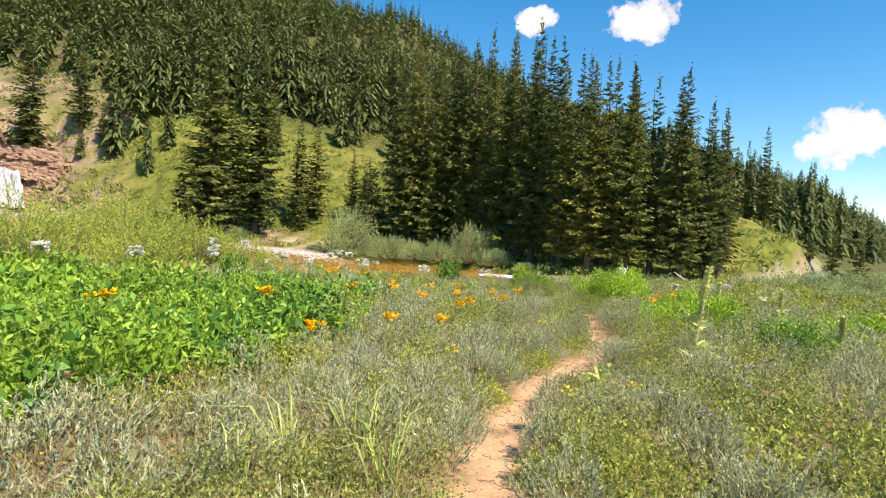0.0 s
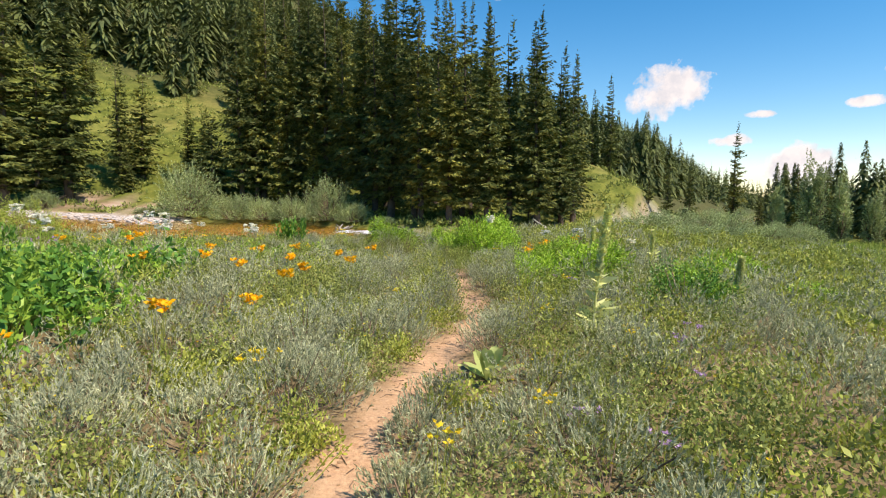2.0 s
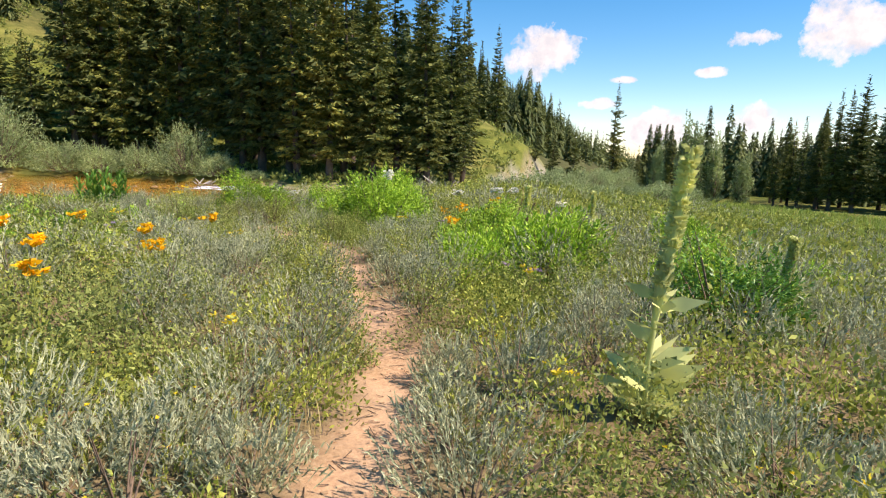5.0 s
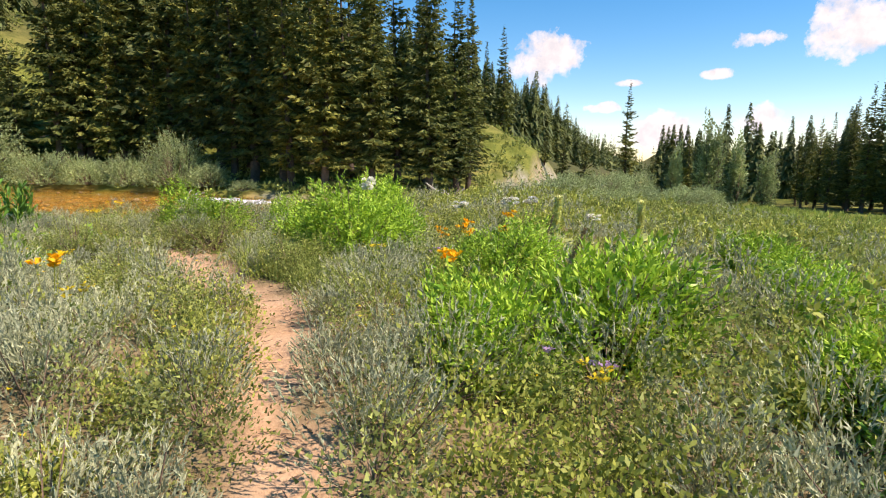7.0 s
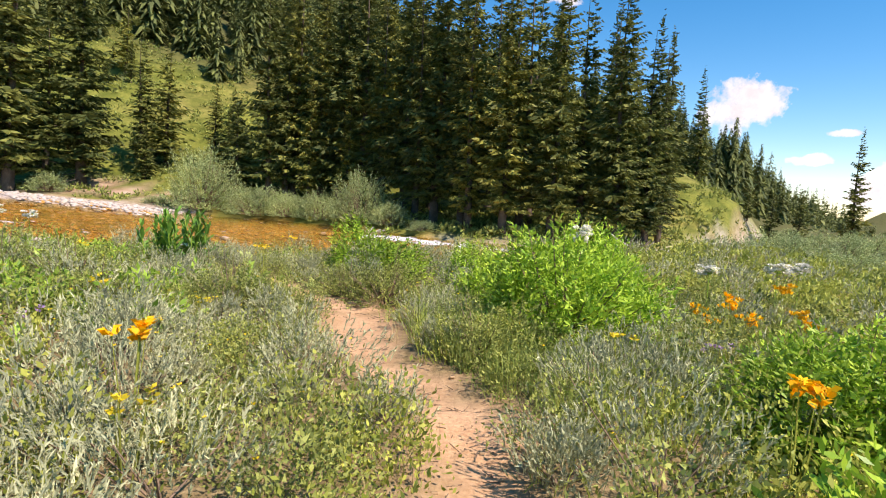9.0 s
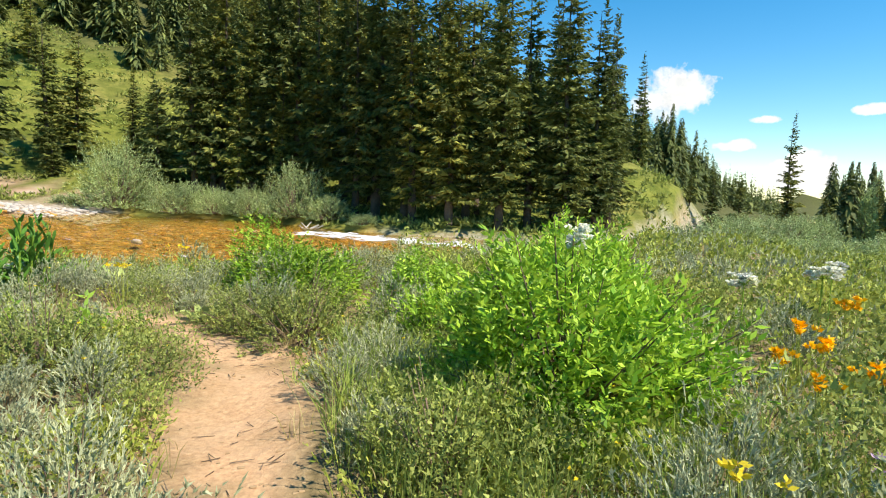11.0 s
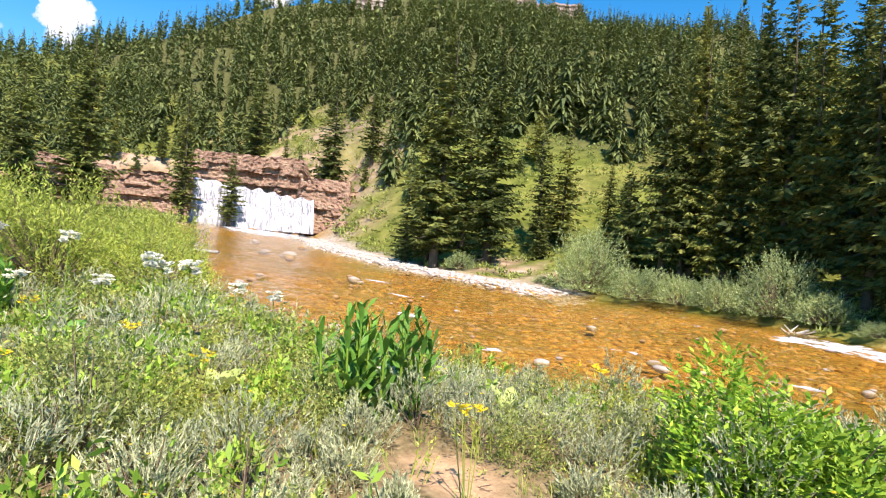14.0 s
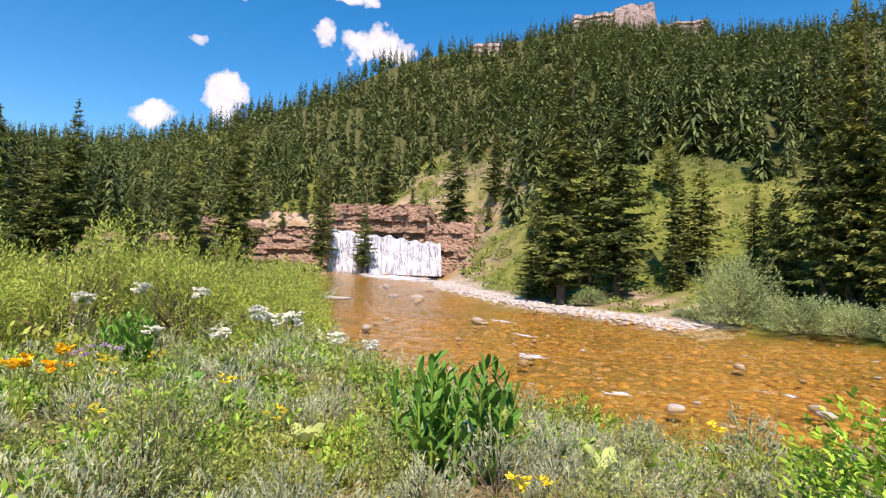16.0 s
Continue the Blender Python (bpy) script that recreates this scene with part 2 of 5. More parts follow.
def cloud_material():
    """Soft ragged vapour: dense in the middle, frayed at the rim, its sunlit white emitted."""
    m = bpy.data.materials.new("glowing_cloud")
    m.use_nodes = True
    nt = m.node_tree
    nt.nodes.remove(nt.nodes["Principled BSDF"])
    own = nt.nodes.new("ShaderNodeTexCoord").outputs["Object"]
    far = nt.nodes.new("ShaderNodeVectorMath")
    far.operation = "LENGTH"
    nt.links.new(own, far.inputs[0])
    puff = noise_of(nt, 0.0065, 8, 0.6)
    dense = nt.nodes.new("ShaderNodeMath")
    dense.operation = "MULTIPLY_ADD"
    nt.links.new(puff, dense.inputs[0])
    dense.inputs[1].default_value, dense.inputs[2].default_value = 2.3, -0.38
    thin = nt.nodes.new("ShaderNodeMath")
    thin.operation = "SUBTRACT"
    nt.links.new(dense.outputs[0], thin.inputs[0])
    nt.links.new(far.outputs["Value"], thin.inputs[1])
    cover = ramp(nt, thin.outputs[0], [(0.0, (0, 0, 0)), (0.12, (0.55, 0.55, 0.55)), (0.34, (1, 1, 1))])
    # emission stands in for sunlight on the cloud, grey to white by noise
    glow = nt.nodes.new("ShaderNodeEmission")
    nt.links.new(ramp(nt, noise_of(nt, 0.012, 4), [(0.35, (0.74, 0.78, 0.84)), (0.55, (0.95, 0.95, 0.96))]), glow.inputs["Color"])
    glow.inputs["Strength"].default_value = 0.78
    both = nt.nodes.new("ShaderNodeMixShader")
    nt.links.new(cover, both.inputs[0])
    nt.links.new(nt.nodes.new("ShaderNodeBsdfTransparent").outputs[0], both.inputs[1])
    nt.links.new(glow.outputs[0], both.inputs[2])
    nt.links.new(both.outputs[0], nt.nodes["Material Output"].inputs[0])
    return m


CLOUD = cloud_material()


# ---- helpers for meshes ----
def mesh(name, verts, faces, mat, smooth=True):
    """One mesh from arrays: verts (n, 3), faces a list of arrays (k, 3) or (k, 4)."""
    me = bpy.data.meshes.new(name)
    verts = np.asarray(verts, np.float32)
    faces = [np.asarray(f, np.int32) for f in (faces if isinstance(faces, list) else [faces])]
    loops = np.concatenate([f.ravel() for f in faces])
    counts = np.concatenate([np.full(len(f), f.shape[1], np.int32) for f in faces])
    me.vertices.add(len(verts))
    me.vertices.foreach_set("co", verts.ravel())
    me.loops.add(len(loops))
    me.loops.foreach_set("vertex_index", loops)
    me.polygons.add(len(counts))
    me.polygons.foreach_set("loop_start", np.concatenate([[0], np.cumsum(counts)[:-1]]).astype(np.int32))
    me.polygons.foreach_set("use_smooth", np.full(len(counts), smooth))
    me.update(calc_edges=True)
    me.materials.append(mat)
    return me


def part(name, me, parent, label=""):
    ob = new(name, me)
    ob.parent = parent
    return tagged(ob, label)


def thing(name, x, y, z, label, category, group="", turn=0.0, scale=1.0):
    ob = new(name)
    ob.matrix_basis = Matrix.LocRotScale((x, y, z), Euler((0, 0, turn)), (scale,) * 3)
    ob.empty_display_size = 0.2
    return tagged(ob, label, category, group)


def stuff(name, pieces, mat, label, category, parent=None):
    v, f, n = [], [], 0
    for verts, faces in pieces:
        v.append(verts)
        f.append(faces + n)
        n += len(verts)
    ob = new(name, mesh(name, np.concatenate(v), [np.concatenate(f)], mat))
    ob.parent = parent
    return tagged(ob, label, category, kind="stuff")


def joined(pieces):
    v, f, n = [], [], 0
    for verts, faces in pieces:
        v.append(verts)
        f.append(faces + n)
        n += len(verts)
    return np.concatenate(v), np.concatenate(f)


def unit(v):
    return v / np.maximum(np.linalg.norm(v, axis=-1, keepdims=True), 1e-9)


def blades(rng, base, way, length, width, droop=0.3):
    """Tapered blades from base along way, bending over: 5 verts, 3 tris each."""
    n = len(base)
    side = unit(np.cross(way, rng.normal(size=(n, 3)))) * np.reshape(width, (-1, 1)) / 2
    length = np.reshape(length, (-1, 1))
    flat = way * (1, 1, 0)
    mid = base + way * length * 0.55
    tip = base + way * length * 0.95 + (flat * 0.5 - np.array([0, 0, 0.5])) * length * droop
    v = np.stack([base - side * 0.7, base + side * 0.7, mid - side, mid + side, tip], 1).reshape(-1, 3)
    k = np.arange(n)[:, None] * 5
    f = np.stack([k + (0, 1, 3), k + (0, 3, 2), k + (2, 3, 4)], 1).reshape(-1, 3)
    return v, f


def leaves(rng, base, way, length, width, fold=0.25):
    """Folded diamond leaves: 4 verts, 2 tris each."""
    n = len(base)
    side = unit(np.cross(way, rng.normal(size=(n, 3))))
    up = np.cross(side, way)
    length, width = np.reshape(length, (-1, 1)), np.reshape(width, (-1, 1))
    mid = base + way * length * 0.45 + up * width * fold
    v = np.stack([base, mid - side * width / 2 - up * width * fold, base + way * length, mid + side * width / 2 - up * width * fold], 1).reshape(-1, 3)
    k = np.arange(n)[:, None] * 4
    return v, np.stack([k + (0, 1, 2), k + (0, 2, 3)], 1).reshape(-1, 3)


def slivers(rng, base, way, length, width):
    """Slim single-sided needles: 3 verts, 1 tri each."""
    n = len(base)
    side = unit(np.cross(way, rng.normal(size=(n, 3)))) * np.reshape(width, (-1, 1)) / 2
    v = np.stack([base - side, base + side, base + way * np.reshape(length, (-1, 1))], 1).reshape(-1, 3)
    return v, np.arange(n * 3).reshape(-1, 3)


def tubes(a, b, ra, rb, sides=3):
    """Straight tapered sticks from a to b."""
    n = len(a)
    w = unit(b - a)
    s = unit(np.cross(w, np.where(np.abs(w[:, 2:]) > 0.9, (1.0, 0, 0), (0, 0, 1.0))))
    t = np.cross(w, s)
    ang = np.arange(sides) * 2 * np.pi / sides
    ring = s[:, None] * np.cos(ang)[:, None] + t[:, None] * np.sin(ang)[:, None]
    v = np.concatenate([a[:, None] + ring * np.reshape(ra, (-1, 1, 1)), b[:, None] + ring * np.reshape(rb, (-1, 1, 1))], 1).reshape(-1, 3)
    k = np.arange(n)[:, None] * 2 * sides
    i = np.arange(sides)
    j = (i + 1) % sides
    f = np.concatenate([np.stack([k + i, k + j, k + sides + j], -1), np.stack([k + i, k + sides + j, k + sides + i], -1)], 1).reshape(-1, 3)
    return v, f


def rock_mesh(name, seed, mat, flat=0.6, cuts=2):
    bm = bmesh.new()
    bmesh.ops.create_icosphere(bm, subdivisions=cuts, radius=1.0)
    r = random.Random(seed)
    off = Vector((r.random() * 50, r.random() * 50, r.random() * 50))
    sx, sy = r.uniform(0.75, 1.2), r.uniform(0.65, 1.0)
    for v in bm.verts:
        k = 1 + 0.45 * noise.noise(v.co * 0.9 + off) + 0.15 * noise.noise(v.co * 2.6 + off)
        v.co = Vector((v.co.x * sx, v.co.y * sy, v.co.z * flat)) * k
    me = bpy.data.meshes.new(name)
    bm.to_mesh(me)
    bm.free()
    me.materials.append(mat)
    for p in me.polygons:
        p.use_smooth = True
    return me


# ---- the land ----
HUB = np.array([4.9, 17.0])
NEAR_X, NEAR_Y = (-90, -70, -40, -15, -8, 0, 4, 7, 15.5, 22, 30, 45, 70, 300), (66, 57, 41, 28, 25.7, 24.8, 26, 29.5, 35.5, 41, 49, 65, 95, 350)
FAR_X, FAR_Y = (-90, -70, -62, -45, -28, -13, -4, 2, 6, 15, 20, 28, 45, 70, 300), (84, 77, 72, 63, 56.5, 55, 54.5, 50, 46, 43.5, 47, 56, 74, 104, 360)
WATER_X, WATER_Z = (-76, -72, -50, -28, -10, 0, 20, 60, 300), (3.3, 3.3, 1.4, 0.1, -0.8, -0.95, -1.1, -1.8, -6)
RIDGE_AZ = (-180, -120, -100, -90, -80, -67, -57, -48, -40, -31, -20, -10, 0, 10, 20, 28, 33, 38, 45, 60, 90, 120, 180)
RIDGE_EL = (5, 5, 7, 9.5, 11.1, 16.2, 20.9, 22.7, 24.3, 24.0, 21.2, 18.8, 16, 11, 7.5, 5, 3.4, 1.0, 0.8, 1.6, 3, 4, 5)
TRAIL = ((3.7, -3), (3.62, 0), (3.64, 3), (3.7, 5.6), (3.88, 7.4), (4.6, 9.4), (5.28, 11), (5.46, 12.2), (5.42, 13.4), (5.58, 14.8), (5.6, 15.5), (4.95, 16.6), (4.6, 17.6), (4.55, 18.6), (3.6, 19.9), (2.6, 20.2))
TRAIL_B = ((4.6, 18.4), (4.9, 19.3), (5.25, 20.3), (5.6, 21.5))


def waves(x, y, scale, seed):
    """Smooth noise of about -1 to 1 from turned sine waves."""
    r = np.random.RandomState(seed)
    out = 0
    for k in range(7):
        a, f, p = r.rand() * 6.28, (0.6 + 0.8 * r.rand()) / scale, r.rand() * 6.28
        out = out + np.sin((x * np.cos(a) + y * np.sin(a)) * f * 6.28 + p + 1.3 * np.sin((x * np.sin(a) - y * np.cos(a)) * f * 3.1))
    return out / 3.2


def step(a, b, v):
    t = np.clip((v - a) / (b - a), 0, 1)
    return t * t * (3 - 2 * t)


def line_distance(x, y, line):
    best = np.full(np.shape(x), 1e9)
    for (ax, ay), (bx, by) in zip(line[:-1], line[1:]):
        t = np.clip(((x - ax) * (bx - ax) + (y - ay) * (by - ay)) / ((bx - ax) ** 2 + (by - ay) ** 2), 0, 1)
        best = np.minimum(best, np.hypot(x - ax - t * (bx - ax), y - ay - t * (by - ay)))
    return best


def trail_distance(x, y):
    return np.minimum(line_distance(x, y, TRAIL), line_distance(x, y, TRAIL_B) + 0.12)


def water_z(x):
    return np.interp(x, WATER_X, WATER_Z)


def banks(x, y):
    """Metres inland from the near bank and from the far bank (negative: in the river)."""
    wob = 0.35 * waves(x, y, 3.0, 3)
    return (np.interp(x, NEAR_X, NEAR_Y) - y) * 0.88 + wob, (y - np.interp(x, FAR_X, FAR_Y)) * 0.88 + wob


def height(x, y):
    x, y = np.asarray(x, float), np.asarray(y, float)
    dn, df = banks(x, y)
    wz = water_z(x)
    dx, dy = x - HUB[0], y - HUB[1]
    R, az = np.hypot(dx, dy), np.degrees(np.arctan2(dx, dy))
    el = np.interp(az, RIDGE_AZ, RIDGE_EL)
    Rr = np.interp(az, (-180, -100, -67, -40, -20, 0, 20, 33, 45, 180), (420, 340, 260, 330, 310, 260, 300, 420, 700, 500))
    zr = Rr * np.tan(np.radians(el))
    # near side: a low meadow that falls away downstream and rises slowly to the west and behind
    meadow = -0.105 * np.maximum(0, x - 7 - 0.5 * np.maximum(y - 15, -12)) * step(0, 12, x - 5)
    meadow = np.maximum(meadow, -4.5)
    Rn = np.interp(az, (-180, -88, -76, -50, 0, 180), (46, 62, 97, 97, 46, 46))
    u = np.clip((R - Rn) / (Rr - Rn), 0, 1.6)
    meadow = meadow + 0.05 * np.maximum(0, -x - 6) * step(250, 60, R) + np.where(u < 1, u ** 1.1, 2 - u) * zr + (0.04 + 0.07 * step(3, 9, np.abs(x - 4.8))) * waves(x, y, 7, 5) + 0.03 * waves(x, y, 2.3, 6)
    near = wz - 0.35 + (meadow - wz + 0.35) * step(-0.2, 2.6, dn)
    # far side: a short bank, then the mountain
    Rb = np.interp(az, (-180, -62, -57, -50, -40, -30, -20, -10, 0, 10, 20, 30, 40, 50, 180), (97, 94, 92, 78, 56, 46, 40, 38, 33, 28, 32, 45, 80, 120, 120))
    run = np.clip(np.minimum(R - Rb, np.where(x < -78, 1e9, 3 * df)), 0, None)
    soft = run - 8 * (1 - np.exp(-run / 8))
    v = np.clip(soft / np.maximum(Rr - Rb - 8, 60), 0, 1.7)
    hill = wz + 0.5 + np.where(v < 1, v ** 0.97, 2 - v) * zr
    hill = hill + (0.35 * waves(x, y, 9, 7) + 2.5 * waves(x, y, 45, 8) * step(20, 90, df) + 9 * waves(x, y, 120, 9) * step(80, 200, df)) * step(0, 12, df)
    hill = hill + 4.6 * np.exp(-((x - 29) ** 2 + (y - 67) ** 2) / 90)
    far = wz - 0.35 + (hill - wz + 0.35) * step(-0.3, 2.2, df)
    z = np.where(df > -0.3, far, np.where(dn > -0.3, near, wz - 0.35 + 0.06 * waves(x, y, 1.7, 4)))
    z = np.where(x < -78, np.maximum(meadow, np.where(R > Rb, hill, -9)), z)
    # bars of pale stones along the far side
    bar = step(-6.2, -4.2, df) * step(0.8, -0.6, df) * step(-11.5, -14, x) * step(-64, -56, x)
    z = np.where(df < 0.8, np.maximum(z, wz - 0.35 + 0.48 * bar), z)
    # behind the fall the land lies on a high rocky shelf
    ledge = step(96.5, 100, R) * step(-73, -69, az) * step(-47, -52, az) * step(150, 120, R)
    z = z + np.maximum(0, 13.2 - z) * ledge
    # the trodden path is worn in a little
    return z - 0.06 * step(0.45, 0.1, trail_distance(x, y))


def spread(lo, hi, fine, reach):
    mid = np.arange(lo, hi + 1e-6, fine)
    out, d, p = [], fine, 0
    while p < reach:
        d = min(d * 1.1, 2.2 if p < 118 else 26)
        p += d
        out.append(p)
    out = np.array(out)
    return np.concatenate([lo - out[::-1], mid, hi + out])


def build_ground():
    xs, ys = spread(-9, 18, 0.24, 900), spread(-3, 32, 0.24, 900)
    X, Y = np.meshgrid(xs, ys)
    Z = height(X, Y)
    ny, nx = X.shape
    i = (np.arange(ny - 1)[:, None] * nx + np.arange(nx - 1)).ravel()
    me = mesh("ground", np.stack([X, Y, Z], -1).reshape(-1, 3), np.stack([i, i + 1, i + nx + 1, i + nx], -1), GROUND)
    dn, df = banks(X, Y)
    t = trail_distance(X, Y)
    R = np.hypot(X - HUB[0], Y - HUB[1])
    bed = step(0.7, 0.0, np.maximum(dn, df)) * step(-79, -75, X)
    gravel = step(-5.6, -4.4, df) * step(1.2, 0.2, df) * step(-11.5, -13.5, X) * step(-66, -58, X)
    gravel = np.maximum(gravel, 0.8 * step(-1.2, 0, df) * step(1.4, 0.6, df) * step(3, 8, X))
    cut = step(0.3, 1.0, df) * step(7, 4, df) * step(-30, -26, X) * step(-13, -16, X)
    rocky = np.maximum(0.85 * step(-56, -64, X) * step(38, 50, Y) * step(104, 84, Y) * step(125, 108, R) * step(0.2, 0.6, waves(X, Y, 6, 12) + 0.75), cut * step(-0.1, 0.5, waves(X, Y, 2.5, 13)))
    AZ = np.degrees(np.arctan2(X - HUB[0], Y - HUB[1]))
    rocky = np.maximum(rocky, 0.75 * step(-66, -60, AZ) * step(-42, -48, AZ) * step(74, 82, R) * step(150, 118, R) * step(-0.5, 0.5, waves(X, Y, 9, 16)))
    trail = step(0.27, 0.13, t + 0.1 * waves(X, Y, 0.6, 10) + 0.05 * waves(X, Y, 1.9, 15))
    clear = step(0.58, 0.36, np.hypot(X - 4.6, (Y - 18.0) * 0.6) + 0.1 * waves(X, Y, 0.8, 11))
    run = np.where(AZ < -58, R - 62, R - np.interp(AZ, (-62, -57, -50, -40, -30, -20, 0, 30), (94, 92, 78, 56, 46, 40, 33, 45)))
    forest = 0.85 * step(38, 54, run + 9 * waves(X, Y, 40, 14)) * step(-104, -96, AZ) * step(46, 38, AZ) * step(0, 8, np.maximum(df, dn - 14))
    scrub = step(30, 18, R) * step(0.5, 2, dn)
    for name, values in (("trail", np.maximum(trail, clear * 0.8)), ("bed", bed), ("gravel", gravel), ("rocky", rocky), ("scrub", scrub), ("forest", forest)):
        me.attributes.new(name, "FLOAT", "POINT").data.foreach_set("value", values.ravel().astype(np.float32))
    tagged(new("ground", me), "sagebrush meadow and grassy mountainside with a worn dirt path", "ground", kind="structure")


build_ground()


def build_water():
    xs, ys = np.concatenate([np.arange(-76, -20, 0.8), np.arange(-20, 26, 0.3), np.arange(26, 70, 1.2)]), np.linspace(0, 1, 110)
    X = np.repeat(xs[None], len(ys), 0)
    lo, hi = np.interp(xs, NEAR_X, NEAR_Y) - 1.2, np.interp(xs, FAR_X, FAR_Y) + 1.2
    Y = lo + (hi - lo) * ys[:, None]
    race = line_distance(X, Y, ((2.5, 46), (6, 43.5), (11, 40), (16, 39.5), (22, 45)))
    foam_glint = 0.66 * step(2.9, 0.3, race + 0.9 * waves(X, Y, 2.2, 25))
    race2 = line_distance(X, Y, ((-76, 66), (-66, 66), (-62, 62)))
    foam_glint = np.maximum(foam_glint, 0.62 * step(10, 1, race2 + 2 * waves(X, Y, 3, 27)))
    # pale ellipses: sky reflections on standing waves, painted in the foam colour
    for cx, cy, cr in ((0.6, 27.0, 0.9), (2.6, 26.4, 1.0), (-8.5, 32.5, 1.1), (-3.0, 29.5, 0.7), (-18, 40.5, 1.8), (-1.0, 33.5, 0.8), (-13, 37, 1.2), (3.5, 33, 0.8)):
        foam_glint = np.maximum(foam_glint, 0.62 * step(cr, 0.2 * cr, np.hypot(X - cx, (Y - cy) * 1.9)))
    # scattered flecks, likewise painted sky reflections
    foam_glint = np.maximum(foam_glint, 0.42 * step(0.7, 1.4, waves(X * 0.7, Y * 1.5, 1.1, 21)))
    Z = water_z(X) + 0.03 * waves(X, Y * 1.4, 1.6, 22) + 0.05 * foam_glint * waves(X, Y, 0.9, 23)
    ny, nx = X.shape
    i = (np.arange(ny - 1)[:, None] * nx + np.arange(nx - 1)).ravel()
    me = mesh("river", np.stack([X, Y, Z], -1).reshape(-1, 3), np.stack([i, i + 1, i + nx + 1, i + nx], -1), WATER)
    me.attributes.new("foam_glint", "FLOAT", "POINT").data.foreach_set("value", foam_glint.ravel().astype(np.float32))
    ob = tagged(new("water", me), "shallow clear stream over amber stones with white riffles", "river", kind="structure")
    ob.visible_shadow = False


build_water()


# ---- waterfall and cliffs ----
def build_fall():
    root = thing("waterfall", -70.5, 66.2, 2.6, "broad white waterfall pouring over a red rock ledge", "waterfall")
    a, b = np.array([-75.0, 59.0]), np.array([-66.0, 73.2])
    along = (b - a) / np.linalg.norm(b - a)
    out = np.array([along[1], -along[0]])
    for k in range(3):
        u, w = np.linspace(k / 3 - 0.01, (k + 1) / 3 + 0.01, 70), np.linspace(0, 1, 26)
        U, W = np.meshgrid(u, w)
        fall = np.where(W < 0.2, W * 0.5, 0.1 + (W - 0.2) * 1.12)
        o = W * 3.0 + 0.9 * step(0.45, 0.55, W + 0.1 * waves(U * 9, 0 * U, 1.5, 34)) + step(0.02, 0.3, W) * (0.35 * waves(U * 30, W * 0.4, 1.4, 31) + 0.22 * waves(U * 70, W * 0.5, 1.2, 32))
        xy = a + (b - a) * U[..., None] + out * o[..., None]
        top = 9.7 - 1.5 * U + 0.3 * waves(U * 12, U * 0, 2.0, 33)
        z = top + (2.9 - top) * fall - 2.6
        n = len(u)
        i = (np.arange(len(w) - 1)[:, None] * n + np.arange(n - 1)).ravel()
        part("cascade", mesh("cascade", np.stack([xy[..., 0] + 70.5, xy[..., 1] - 66.2, z], -1).reshape(-1, 3), np.stack([i, i + 1, i + n + 1, i + n], -1), FALL), root)


build_fall()


def cliff(x, y, z, length, tall, deep, turn, seed, label, mat=CLIFF, steps=5):
    """A weathered rock wall: stacked uneven beds with cracks, one mesh."""
    nu, nw, nb = max(30, int(length * 5)), 60, steps * 2
    rnd = np.random.RandomState(seed)
    u, w = np.linspace(0, 1, nu), np.linspace(0, 1, nw)
    U, W = np.meshgrid(u, w)
    bed = np.clip(np.floor(W * nb + 0.16 * waves(U * length, 0 * W, 9, seed)), 0, nb).astype(int)
    proud, size = rnd.rand(nb + 1), 1.0 + 2.2 * rnd.rand(nb + 1)
    block = np.floor((U * length + 0.5 * waves(U * length, W * tall, 3, seed + 6)) / size[bed] + 7 * proud[bed])
    jut = np.mod(np.sin(block * 12.9898 + bed * 78.233) * 43758.5453, 1.0)
    o = -deep * 0.5 * W ** 1.4 + 1.3 * (proud[bed] - 0.5) + 0.8 * (jut - 0.5) + 0.5 * waves(U * length, W * 2, 6, seed + 1) + 0.1 * waves(U * length, W * tall, 0.8, seed + 2)
    edge = np.minimum(U, 1 - U)
    o = o - deep * step(0.12, 0.0, edge)
    zz = W * tall * (0.92 + 0.05 * waves(U * length, 0 * U, 12, seed + 3) + 0.012 * waves(U * length, 0 * U, 1.6, seed + 4)) * (0.55 + 0.45 * step(0.0, 0.12, edge)) - 0.6
    xl = (U - 0.5) * length
    v = np.stack([xl, -o, zz], -1).reshape(-1, 3)
    v[:, 1] *= -1
    i = (np.arange(nw - 1)[:, None] * nu + np.arange(nu - 1)).ravel()
    f = np.stack([i, i + 1, i + nu + 1, i + nu], -1)
    # a top that runs back into the slope
    back = v[-nu:] + (0, -deep * 1.6 - 3.5, -0.3 * tall)
    v = np.concatenate([v, back])
    j = (nw - 1) * nu + np.arange(nu - 1)
    f = np.concatenate([f, np.stack([j, j + 1, j + nu + 1, j + nu], -1)])
    v[:, :2] = v[:, :2] * (1, 1)
    ob = new("cliff", mesh("cliff", v, f, mat, smooth=False))
    ob.matrix_basis = pose(x, y, z, 0, 0, turn)
    return tagged(ob, label, "cliff", "cliffs")


# local +y looks out of the rock, towards the river
def polar(az, far):
    return HUB[0] + far * math.sin(radians(az)), HUB[1] + far * math.cos(radians(az))


